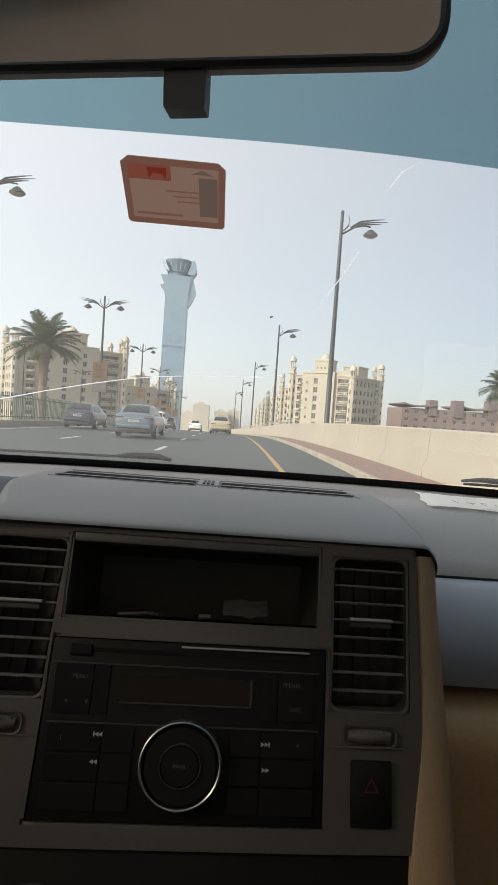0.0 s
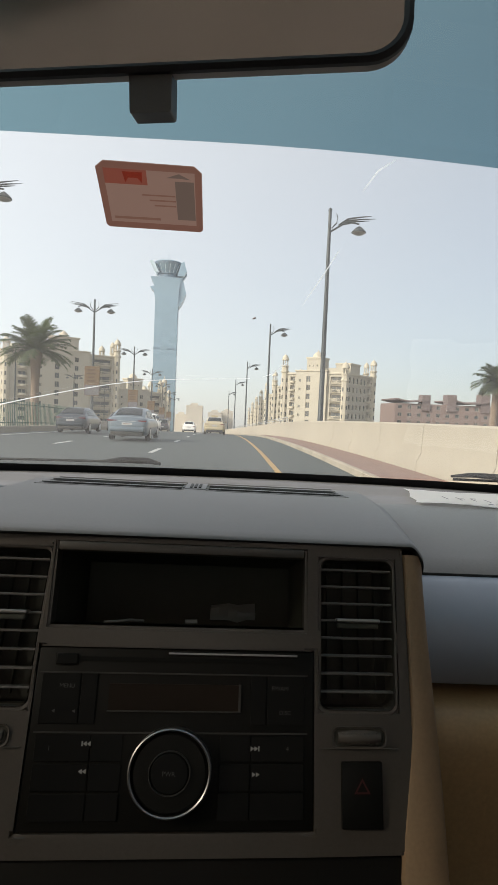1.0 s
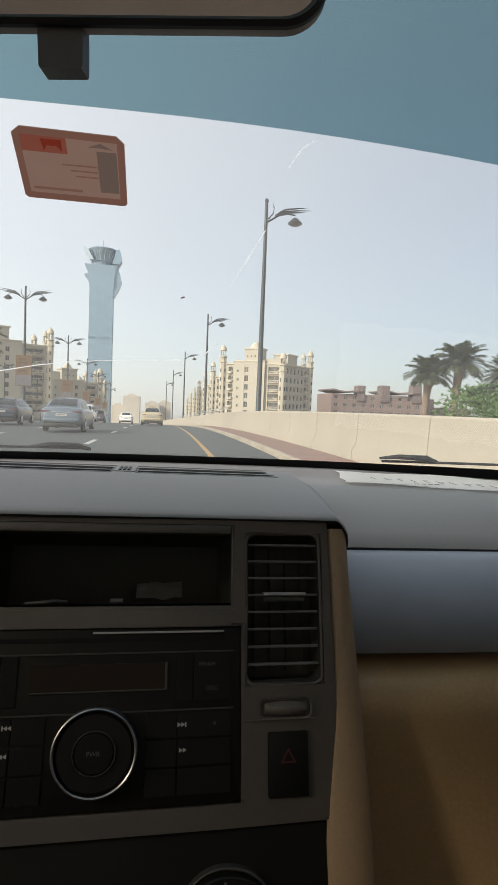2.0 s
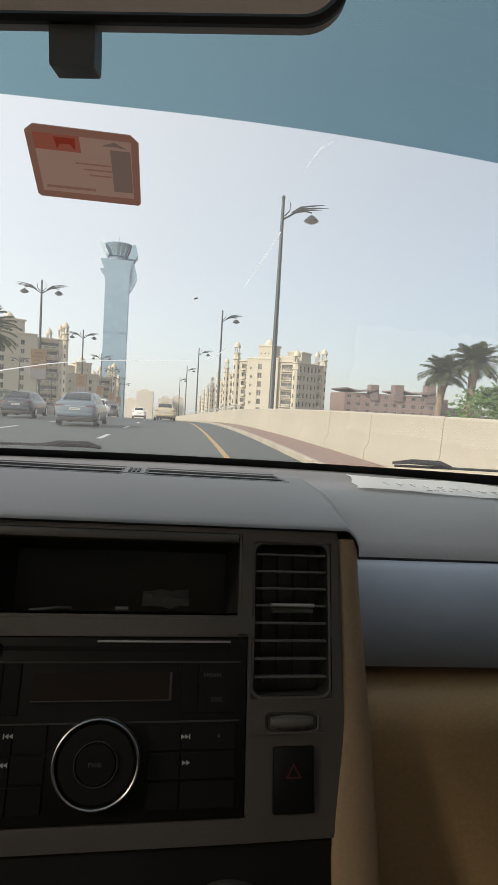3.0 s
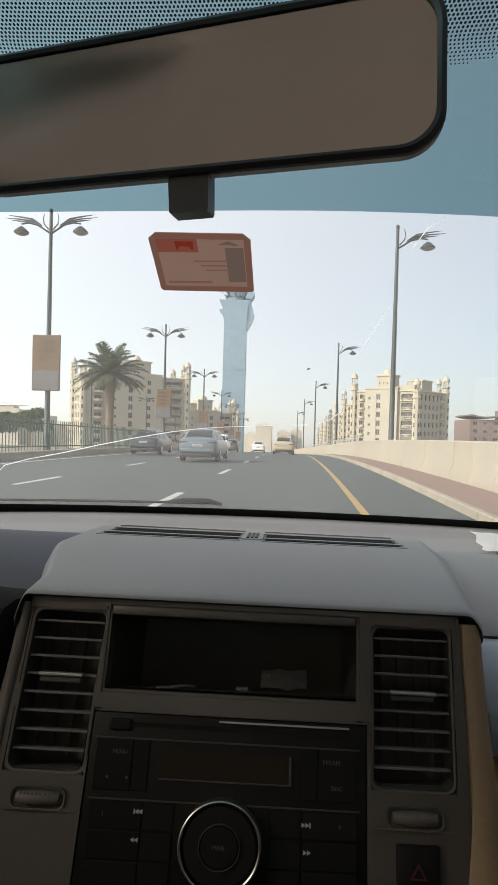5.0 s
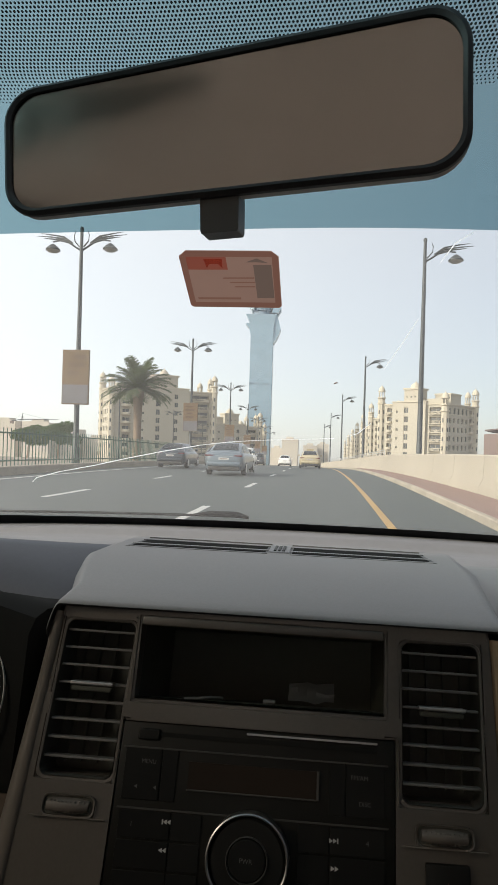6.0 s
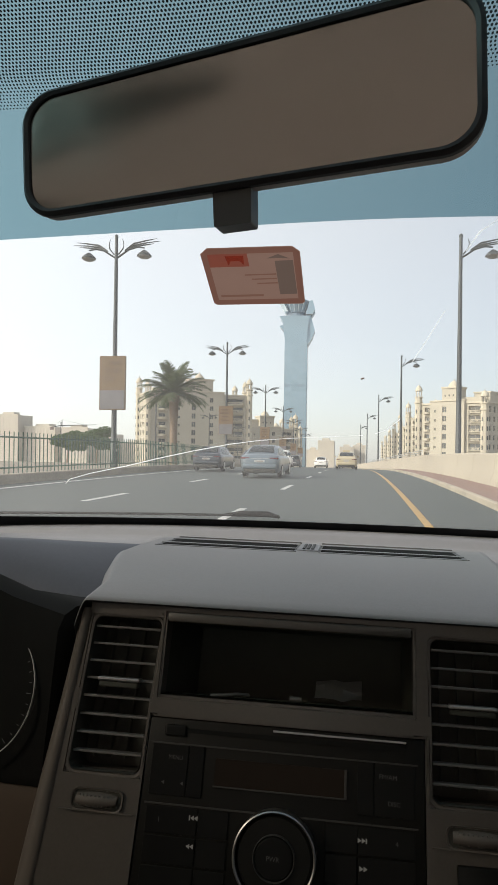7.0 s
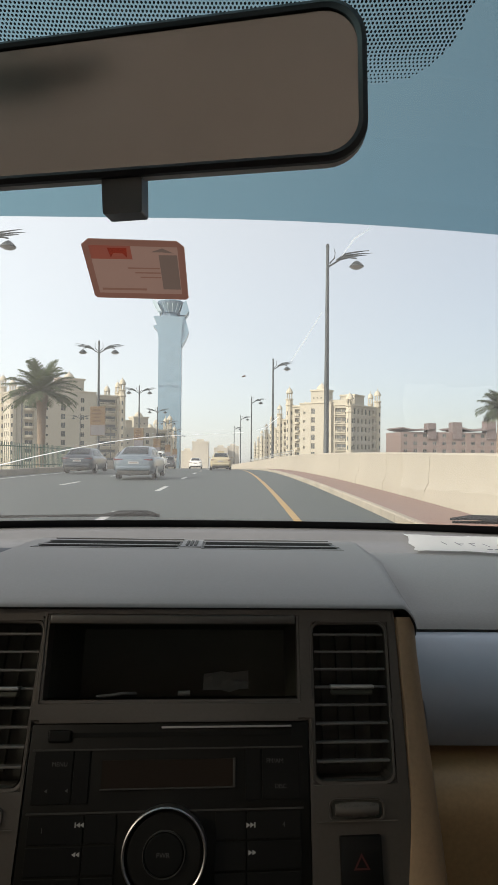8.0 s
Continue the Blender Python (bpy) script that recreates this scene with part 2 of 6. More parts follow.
M["mirror_shell"] = material("taupe mirror shell", (0.25, 0.215, 0.20), 0.55, 0, 60, 0.1, 0.15, 900, 0.1, 9)
M["mirror_edge"] = material("mirror rim", (0.034, 0.035, 0.040), 0.6, 0, 60, 0.1, 0.05, 900, 0.1, 9)
M["headliner"] = material("beige headliner cloth", (0.52, 0.475, 0.435), 0.95, 0, 150, 0.1, 0.3, 600, 0.1, 3)
M["cabin"] = material("grey cabin trim", (0.09, 0.078, 0.068), 0.8, 0, 60, 0.1, 0.2, 600, 0.12, 3)
M["lever"] = material("brown-grey thumb wheel", (0.10, 0.087, 0.074), 0.6, 0, 90, 0.1, 0.1, 900, 0.1, 9, 0.3)
M["seat"] = material("dark beige seat cloth", (0.10, 0.085, 0.07), 0.95, 0, 120, 0.12, 0.3, 700, 0.1, 4, 0.2)
M["slot_wall"] = material("shaded slot plastic", (0.11, 0.11, 0.112), 0.7, 0, 90, 0.1, 0.1, 900, 0.1, 6, 0.3)
M["visor"] = material("pale grey visor cloth", (0.80, 0.755, 0.70), 0.9, 0, 90, 0.1, 0.2, 700, 0.1, 5)
M["rubber"] = material("black wiper rubber", (0.012, 0.012, 0.013), 0.9, 0, 60, 0.1, 0.1, 300, 0.1, 5, 0.15)
M["frit"] = material("black ceramic print", (0.01, 0.01, 0.011), 0.6, 0, 60, 0.1, 0)
# black dots, lightened in colour for the haze and cabin light on them
M["dot"] = material("haze-lightened dot print", (0.115, 0.145, 0.16), 0.7, 0, 60, 0.2, 0, None, 0.3, 9)
M["crack"] = material("bright crack in glass", (0.85, 0.85, 0.83), 0.4, 0, 90, 0.1, 0)
M["tag_orange"] = material("faded orange tag", (0.44, 0.25, 0.17), 0.5, 0, 60, 0.08, 0, None, 0.25, 28)
M["tag_dark"] = material("grey tag print", (0.20, 0.15, 0.13), 0.5, 0, 60, 0.1, 0, None, 0.1, 20)
for _n, _c in (("ink_red", (0.86, 0.42, 0.36)), ("ink_border", (0.74, 0.59, 0.55)), ("ink_grey", (0.56, 0.64, 0.66)), ("ink_brown", (0.76, 0.64, 0.58))):
    M[_n] = glass_material(_n.replace("_", " "), _c, 0.0, 0.0)
M["windscreen"] = glass_material("windscreen glass", (0.93, 0.96, 0.95), 0.105, 0.030)
M["tint_band"] = glass_material("blue-green tint band", (0.196, 0.332, 0.368), 0.03, 0.03)
# unseen panes, their tint made up to dim light from behind and the sides
M["rear_glass"] = glass_material("rear glass", (0.50, 0.50, 0.485), 0.0, 0.02)
M["side_glass"] = glass_material("side glass", (0.16, 0.157, 0.148), 0.0, 0.02)
M["mirror"] = material("tinted mirror glass", (0.33, 0.32, 0.305), 0.15, 1.0, 40, 0.04, 0, None, 0.06, 14)


def let_light_through(m, colour, share):
    """Thin stuff that glows a little when lit from behind."""
    nt = m.node_tree
    b = nt.nodes["Principled BSDF"]
    tl = nt.nodes.new("ShaderNodeBsdfTranslucent")
    tl.inputs[0].default_value = (*colour, 1)
    mx = nt.nodes.new("ShaderNodeMixShader")
    mx.inputs[0].default_value = share
    nt.links.new(b.outputs[0], mx.inputs[1])
    nt.links.new(tl.outputs[0], mx.inputs[2])
    nt.links.new(mx.outputs[0], nt.nodes["Material Output"].inputs["Surface"])


let_light_through(M["tag_orange"], (0.225, 0.138, 0.11), 0.85)
let_light_through(M["crack"], (0.97, 0.97, 0.97), 0.97)
let_light_through(M["frond"], (0.10, 0.14, 0.05), 0.3)
let_light_through(M["leaf"], (0.08, 0.14, 0.04), 0.3)
let_light_through(M["hedge"], (0.13, 0.22, 0.05), 0.3)


# ---- building blocks ----
def part(name, bm, mat, parent=None, label="", smooth=False):
    """Links a bmesh as one mesh object under a thing or a part."""
    me = bpy.data.meshes.new(name)
    bmesh.ops.recalc_face_normals(bm, faces=bm.faces)
    bm.to_mesh(me)
    bm.free()
    me.materials.append(mat)
    if smooth:
        me.polygons.foreach_set("use_smooth", [True] * len(me.polygons))
        me.set_sharp_from_angle(angle=radians(40))
    ob = new(name, me)
    ob.parent = parent
    if label:
        tagged(ob, label)
    return ob


def thing(name, label, category, group="", kind="", at=(0, 0, 0)):
    ob = new(name)
    ob.empty_display_size = 0.05
    ob.location = at
    return tagged(ob, label, category, group, kind)


def box(x0, x1, y0, y1, z0, z1, bevel=0.0, seg=2, bm=None):
    b = bm or bmesh.new()
    vs = [b.verts.new((x, y, z)) for x in (x0, x1) for y in (y0, y1) for z in (z0, z1)]
    fs = [b.faces.new([vs[i] for i in f]) for f in ((0, 1, 3, 2), (4, 6, 7, 5), (0, 4, 5, 1), (2, 3, 7, 6), (0, 2, 6, 4), (1, 5, 7, 3))]
    if bevel:
        es = list({e for f in fs for e in f.edges})
        bmesh.ops.bevel(b, geom=es, offset=bevel, segments=seg, affect="EDGES", profile=0.5)
    return b


def tube(points, radii, seg=8, bm=None, caps=True):
    """A round bar along points."""
    b = bm or bmesh.new()
    pts = [Vector(p) for p in points]
    if not hasattr(radii, "__len__"):
        radii = [radii] * len(pts)
    rings = []
    for i, p in enumerate(pts):
        d = (pts[min(i + 1, len(pts) - 1)] - pts[max(i - 1, 0)]).normalized()
        u = d.cross(Vector((0, 0, 1)) if abs(d.z) < 0.9 else Vector((1, 0, 0))).normalized()
        w = d.cross(u)
        rings.append([b.verts.new(p + radii[i] * (math.cos(a) * u + math.sin(a) * w)) for a in [2 * math.pi * k / seg for k in range(seg)]])
    for r0, r1 in zip(rings, rings[1:]):
        for k in range(seg):
            b.faces.new((r0[k], r0[(k + 1) % seg], r1[(k + 1) % seg], r1[k]))
    if caps:
        b.faces.new(rings[0])
        b.faces.new(rings[-1])
    return b


def lathe(profile, seg=16, bm=None, at=(0, 0, 0)):
    """Turns (radius, height) pairs round the z axis."""
    return tube([(at[0], at[1], at[2] + h) for r, h in profile], [max(r, 0.001) for r, h in profile], seg, bm)


def loft(rings, closed=True, caps=True, bm=None):
    b = bm or bmesh.new()
    vr = [[b.verts.new(p) for p in ring] for ring in rings]
    n = len(vr[0])
    for r0, r1 in zip(vr, vr[1:]):
        for k in range(n if closed else n - 1):
            b.faces.new((r0[k], r0[(k + 1) % n], r1[(k + 1) % n], r1[k]))
    if caps and closed:
        b.faces.new(vr[0])
        b.faces.new(vr[-1])
    return b


def rounded(w, h, r, n=5):
    """Corner points of a rounded rectangle about the origin."""
    out = []
    for cx, cy, a0 in ((w / 2 - r, h / 2 - r, 0), (-w / 2 + r, h / 2 - r, 90), (-w / 2 + r, -h / 2 + r, 180), (w / 2 - r, -h / 2 + r, 270)):
        for k in range(n + 1):
            a = radians(a0 + 90 * k / n)
            out.append((cx + r * math.cos(a), cy + r * math.sin(a)))
    return out


def smooth01(a, b, x):
    t = min(1.0, max(0.0, (x - a) / (b - a)))
    return t * t * (3 - 2 * t)


# ---- ground: the road climbs a ramp, crests and bends a little to the left ----
CREST = 62.0


def drop(y):
    """Height of the roadway y metres ahead."""
    if y <= 0:
        return 0.0
    if y < CREST:
        return -0.0003 * y * y
    return -0.0003 * CREST * CREST - 0.0372 * (y - CREST)


def bend(y):
    if y <= 0:
        return 0.0
    y1 = min(y, 90.0)
    return -0.00030 * y1 * y1 - 0.054 * max(0.0, y - 90.0) * (1 if y < 500 else 0) - (0.054 * 410 if y >= 500 else 0)


def on_road(u, y, h=0.0):
    return (u + bend(y), y, drop(y) + h)


ROWS_Y = [-60, -40, -20, -10, -5, 0] + [2.5 * k for k in range(1, 37)] + [95, 105, 120, 140, 170, 210, 260, 330, 420, 550, 800, 1200, 2000, 3500, 4600]


def strip(u0, u1, h, rows, thickness=0.0):
    """A band that follows the road between two offsets."""
    b = bmesh.new()
    prev = None
    for y in rows:
        cur = (b.verts.new(on_road(u0, y, h)), b.verts.new(on_road(u1, y, h)))
        if prev:
            b.faces.new((prev[0], prev[1], cur[1], cur[0]))
        prev = cur
    return b


b = bmesh.new()
XS = [-3000, -1200, -400, -120, -40, -16, -10, 0, 6, 12, 40, 120, 400, 1200, 3000]
grid = [[b.verts.new((x + (bend(y) if abs(x) < 50 else 0), y, drop(y) - 0.25 - (0.0 if abs(x) < 20 else 0.6))) for x in XS] for y in ROWS_Y]
for r0, r1 in zip(grid, grid[1:]):
    for k in range(len(XS) - 1):
        b.faces.new((r0[k], r0[k + 1], r1[k + 1], r1[k]))
ground = part("ground", b, M["earth"], None, smooth=True)
tagged(ground, "sandy pale earth either side of the road", "ground", "", "structure")
NEAR = [y for y in ROWS_Y if -60 <= y <= 330]
road = part("road", strip(-11.2, 2.85, 0.0, NEAR), M["asphalt"], None, smooth=True)
tagged(road, "worn grey asphalt carriageway with three lanes", "road", "", "structure")


def road_stone(u0, u1, y0, y1, h0, h1, bev, steps=1):
    """A block lying along the road, u across and y along."""
    ys = [y0 + (y1 - y0) * k / steps for k in range(steps + 1)]
    rings = []
    for y in ys:
        rings.append([on_road(u0, y, h0), on_road(u1, y, h0), on_road(u1, y, h1 - bev), on_road(u1 - bev, y, h1), on_road(u0 + bev, y, h1), on_road(u0, y, h1 - bev)])
    return loft(rings)


def line_piece(name, u0, u1, y0, y1, mat, parent, steps=2):
    return part(name, road_stone(u0, u1, y0, y1, -0.01, 0.005, 0.001, steps), mat, parent)


markings = thing("road_marking", "worn white lane dashes and a yellow edge line on the asphalt", "road marking", kind="structure")
for u, phase in ((-2.47, 1.0), (-6.3, 4.0)):
    for k in range(13):
        y0 = phase + 9.0 * k
        line_piece("lane_dash", u - 0.08, u + 0.08, y0, y0 + 2.6, M["line_white"], markings)
part("edge_line", road_stone(1.04, 1.18, -20, 150, -0.01, 0.005, 0.001, 60), M["line_yellow"], markings, "worn yellow edge line")
part("edge_line", road_stone(-10.35, -10.2, -20, 150, -0.01, 0.005, 0.001, 60), M["line_white"], markings)

# pavement and kerb on the right
pavement = part("pavement", strip(2.98, 4.35, 0.14, NEAR), M["paver"], None)
tagged(pavement, "narrow pinkish paved walkway along the parapet", "pavement", "", "structure")
kerb = thing("kerb", "cream concrete kerb stones along the walkway", "kerb", kind="structure")
for k in range(80):
    part("kerb_stone", road_stone(2.85, 3.0, 4 + k, 4.985 + k, -0.05, 0.16, 0.025), M["kerb"], kerb)
part("kerb_stone", road_stone(2.85, 3.0, 84, 200, -0.05, 0.16, 0.025, 20), M["kerb"], kerb)
part("kerb_stone", road_stone(2.85, 3.0, -40, 4, -0.05, 0.16, 0.025, 8), M["kerb"], kerb)

# parapet of sloping-faced concrete lengths with open joints
parapet = thing("parapet", "cream painted concrete parapet wall in jointed lengths", "parapet wall", kind="structure")


def parapet_length(y0, y1, side=1, u=4.3, h=1.12, steps=3):
    rings = []
    for k in range(steps + 1):
        y = y0 + (y1 - y0) * k / steps
        prof = [(0.0, -0.1), (0.0, 0.22), (0.10, 0.42), (0.13, h - 0.04), (0.17, h), (0.36, h), (0.40, h - 0.04), (0.45, -0.1)]
        rings.append([on_road(u + side * p, y, 0.14 * (side > 0) + z) for p, z in prof])
    return loft(rings)


for k in range(34):
    part("parapet_length", parapet_length(-14 + 4.0 * k, -14 + 4.0 * k + 3.97), M["parapet"], parapet, smooth=True)
part("parapet_length", parapet_length(122, 330, steps=24), M["parapet"], parapet, smooth=True)
left_wall = thing("low_wall", "pale concrete kerb wall along the median", "low wall", kind="structure")
for k in range(26):
    part("wall_length", road_stone(-11.5, -11.2, -10 + 5.0 * k, -10 + 5.0 * k + 4.98, -0.1, 0.32, 0.03), M["kerb"], left_wall)

for k in range(20):
    part("wall_length", parapet_length(50 + 4.0 * k, 50 + 4.0 * k + 3.97, -1, -11.6, 0.85), M["parapet"], left_wall, smooth=True)

# handrail on the far parapet
b = bmesh.new()
rail = thing("handrail", "grey tubular handrail on the far parapet", "handrail", kind="")
for h in (1.45, 1.62):
    part("rail", tube([on_road(4.55, y, h) for y in range(46, 130, 3)], 0.035, 6), M["rail"], rail)
for y in range(46, 130, 3):
    part("post", tube([on_road(4.55, y, 1.24), on_road(4.55, y, 1.63)], 0.03, 6), M["rail"], rail)


# ---- street lamps ----
def street_lamp(name, label, arms, height=12.6):
    lamp = thing(name, label, "street lamp", "street lamps along the road")
    part("pole", lathe([(0.20, 0), (0.20, 1.0), (0.15, 1.1), (0.13, height * 0.4), (0.085, height)], 10), M["steel_dark"], lamp, smooth=True)
    part("finial", lathe([(0.09, height), (0.11, height + 0.08), (0.09, height + 0.16), (0.02, height + 0.22)], 8), M["steel_dark"], lamp, smooth=True)
    top = height + 0.28
    for s in arms:
        pts = [(0, 0, top - 1.35), (s * 0.3, 0, top - 1.18), (s * 0.7, 0, top - 0.92), (s * 1.2, 0, top - 0.80), (s * 1.6, 0, top - 0.86)]
        arm = part("arm", tube(pts, [0.06, 0.055, 0.05, 0.045, 0.04], 6), M["steel_dark"], lamp, smooth=True)
        for dz, ln in ((0.0, 2.15), (0.10, 2.5), (0.22, 2.3)):
            wing = [(s * 0.5, 0, top - 1.02 + dz * 0.3), (s * 1.0, 0, top - 0.78 + dz * 0.8), (s * 1.7, 0, top - 0.70 + dz), (s * ln, 0, top - 0.66 + dz * 1.2)]
            part("feather", tube(wing, [0.05, 0.05, 0.04, 0.012], 5), M["steel_dark"], arm, smooth=True)
        part("curl", tube([(s * 0.12, 0, top - 1.15), (s * 0.38, 0, top - 0.85), (s * 0.42, 0, top - 0.55), (s * 0.34, 0, top - 0.3)], [0.04, 0.035, 0.03, 0.01], 5), M["steel_dark"], arm, smooth=True)
        head = part("lantern", lathe([(0.05, 0.34), (0.12, 0.30), (0.27, 0.18), (0.39, 0.05), (0.39, 0.0)], 14, at=(s * 1.6, 0, top - 1.32)), M["steel_dark"], lamp, smooth=True)
        part("lens", lathe([(0.36, 0.0), (0.27, -0.08), (0.02, -0.15)], 14, at=(s * 1.6, 0, top - 1.32)), M["lamp_lens"], head, smooth=True)
    return lamp


def place(ob, u, y, h=0.0, turn=0.0):
    x, yy, z = on_road(u, y, h)
    ob.matrix_basis = pose(x, yy, z, 0, 0, turn)
    return ob


single = place(street_lamp("street_lamp", "dark steel street lamp with one curled arm by the parapet", (1,)), 5.0, 33.5)
for y in (70, 107, 144, 181):
    copy_thing(single, pose(*on_road(5.0, y)))
double = place(street_lamp("street_lamp", "dark steel street lamp with two curled arms on the median", (-1, 1)), -13.2, 61)
for y in (31, 94, 127, 160, 193, 226):
    copy_thing(double, pose(*on_road(-13.2, y)))
far_lamp = place(street_lamp("street_lamp", "dark steel street lamp beyond the median", (-1, 1)), -33, 100)
for y in (145, 190):
    copy_thing(far_lamp, pose(*on_road(-33, y)))


def banner(words=False):
    t = thing("banner", "orange advertising banner on a lamp pole", "banner", "banners on the lamp poles")
    part("board", box(-0.75, 0.75, -0.06, 0.06, 0, 2.9, 0.03), M["banner"], t)
    part("picture", box(-0.70, 0.70, -0.075, -0.062, 0.06, 1.05), M["banner_grey"], t)
    if words:
        for k, word in enumerate(("FIND", "YOUR", "JOY")):
            cu = bpy.data.curves.new("writing", "FONT")
            cu.body, cu.size, cu.align_x, cu.extrude = word, 0.34, "CENTER", 0.004
            tmp = new("writing", cu)
            me = bpy.data.meshes.new_from_object(tmp.evaluated_get(bpy.context.evaluated_depsgraph_get()))
            bpy.data.objects.remove(tmp)
            me.materials.clear()
            me.materials.append(M["banner_text"])
            wo = new("writing", me)
            wo.parent = t
            wo.matrix_basis = pose(0.02 - 0.16 * (k - 1), -0.068, 2.40 - 0.42 * k, 90, 0, 0)
        return t
    for k, w in enumerate((0.45, 0.6, 0.35, 0.5)):
        part("writing", box(-w, w * 0.6, -0.074, -0.062, 2.45 - 0.36 * k, 2.60 - 0.36 * k), M["banner_text"], t)
    return t


ban = banner()
place(ban, -13.2, 60.75, 3.3)
for y in (93.75, 126.75, 159.75, 192.75):
    copy_thing(ban, pose(*on_road(-13.2, y, 3.3)))
near_ban = banner(True)
place(near_ban, -13.2, 30.75, 3.3)


# ---- plants ----
def palm(name, label, height, spread, fronds, seed, lean=0.0):
    rng = random.Random(seed)
    t = thing(name, label, "palm tree", "palm trees")
    pts = [(lean * (k / 8) ** 2, 0, height * k / 8) for k in range(9)]
    part("trunk", tube(pts, [0.36, 0.31, 0.29, 0.28, 0.28, 0.29, 0.31, 0.36, 0.30], 10), M["bark"], t, smooth=True)
    part("boot", lathe([(0.2, -0.9), (0.42, -0.45), (0.40, 0.0), (0.15, 0.4)], 10, at=(lean, 0, height)), M["bark"], t, smooth=True)
    b = bmesh.new()
    for k in range(fronds):
        az = 2 * math.pi * k / fronds * 2.4 + rng.uniform(-0.3, 0.3)
        up = radians(-4 + 88 * ((k * 0.618) % 1.0) + rng.uniform(-6, 6))
        ln = spread * rng.uniform(0.85, 1.1)
        d = Vector((math.cos(az), math.sin(az), 0))
        side = Vector((-math.sin(az), math.cos(az), 0))
        prev = None
        n = 9
        p = Vector((lean, 0, height + 0.1))
        ang = up
        spine = [p.copy()]
        for i in range(n):
            p = p + (d * math.cos(ang) + Vector((0, 0, 1)) * math.sin(ang)) * (ln / n)
            ang -= radians(rng.uniform(4, 9))
            spine.append(p.copy())
        for i in range(1, n + 1):
            q0, q1 = spine[i - 1], spine[i]
            for f in (0.15, 0.4, 0.65, 0.9):
                q = q0.lerp(q1, f)
                leaf_len = 0.55 * math.sin(math.pi * min(1, (i + f) / (n + 1.5))) + 0.12
                dirn = (q1 - q0).normalized()
                for s in (-1, 1):
                    tip = q + side * s * leaf_len * 0.75 + dirn * leaf_len * 0.7 + Vector((0, 0, -0.12 + rng.uniform(-0.05, 0.12)))
                    wv = dirn * 0.05
                    b.faces.new([b.verts.new(q - wv), b.verts.new(q + wv), b.verts.new(tip + dirn * 0.03), b.verts.new(tip)])
            wq = side * 0.025
            b.faces.new([b.verts.new(q0 - wq), b.verts.new(q0 + wq), b.verts.new(q1 + wq), b.verts.new(q1 - wq)])
    part("crown", b, M["frond"], t, "spiky grey-green fronds")
    return t


def leaf_cloud(blobs, count, size, rng):
    """Many small leaf clumps in the given (centre, radii) blobs."""
    b = bmesh.new()
    for c, r in blobs:
        for _ in range(count):
            v = Vector((rng.gauss(0, 1), rng.gauss(0, 1), rng.gauss(0, 1))).normalized() * rng.uniform(0.55, 1.05)
            p = Vector((c[0] + v.x * r[0], c[1] + v.y * r[1], c[2] + v.z * r[2]))
            u = Vector((rng.gauss(0, 1), rng.gauss(0, 1), rng.gauss(0, 0.6))).normalized() * size * rng.uniform(0.6, 1.4)
            w = u.cross(Vector((rng.gauss(0, 1), rng.gauss(0, 1), rng.gauss(0, 1)))).normalized() * size * rng.uniform(0.4, 0.8)
            b.faces.new([b.verts.new(p - u), b.verts.new(p + w), b.verts.new(p + u), b.verts.new(p - w)])
    return b


def tree(height, spread, seed, label):
    rng = random.Random(seed)
    t = thing("tree", label, "tree", "leafy trees")
    part("trunk", tube([(0, 0, 0), (0.1, 0, height * 0.3), (0.05, 0.1, height * 0.55)], [0.2, 0.15, 0.1], 8), M["bark"], t, smooth=True)
    blobs = []
    for k in range(9):
        a = 2.4 * k
        rr = spread * (0.25 + 0.06 * k)
        c = (math.cos(a) * rr, math.sin(a) * rr, height * (0.55 + 0.05 * ((k * 5) % 8)))
        blobs.append((c, (spread * 0.42, spread * 0.42, height * 0.16)))
        part("limb", tube([(0.05, 0.1, height * 0.45), (c[0] * 0.5, c[1] * 0.5, height * 0.55), c], [0.09, 0.06, 0.02], 5), M["bark"], t, smooth=True)
    part("crown", leaf_cloud(blobs, 520, 0.16, rng), M["leaf"], t)
    return t


place(palm("palm_tree", "date palm with a dense crown of fronds on the median", 5.2, 2.6, 60, 3), -13.2, 42, 0.0, 20)
place(palm("palm_tree", "date palm with two-toned fronds behind the parapet", 5.7, 2.3, 70, 5, 0.3), 22.6, 46.0, 0.0, 0)
place(palm("palm_tree", "smaller date palm with drooping fronds behind the parapet", 4.8, 2.0, 64, 8, -0.3), 20.6, 47.0, 0.0, 140)
place(palm("palm_tree", "tall date palm near the hedge", 5.4, 2.4, 64, 12), 30.5, 52.0, 0.0, 60)
place(tree(4.6, 2.6, 21, "dark leafy street tree behind the median fence"), -33.0, 74.0)
place(tree(4.2, 2.4, 22, "dark leafy street tree behind the median fence"), -38.5, 77.0)
place(tree(4.4, 2.4, 23, "small leafy tree near the palms behind the parapet"), 27.0, 49.0)

rng = random.Random(77)
hedge = tagged(part("hedge", leaf_cloud([((5.6 + bend(10 + 1.1 * k) + 1.2 + rng.uniform(-0.3, 0.5), 10 + 1.1 * k, drop(10 + 1.1 * k) + 1.15 + rng.uniform(-0.2, 0.15)), (1.0, 1.0, 0.7)) for k in range(-4, 3)], 1500, 0.055, rng), M["hedge"]),
               "clipped green hedge growing behind the parapet", "hedge", "", "stuff")

# median fence
fence = thing("fence", "dark green metal railing along the median", "fence")
for k in range(134):
    y = 11 + 0.30 * k
    part("bar", tube([on_road(-12.4, y, 0.2), on_road(-12.4, y, 1.75)], 0.022, 4), M["fence"], fence)
for h in (0.45, 1.55):
    part("rail", tube([on_road(-12.4, 11 + 2 * k, h) for k in range(21)], 0.03, 4), M["fence"], fence)


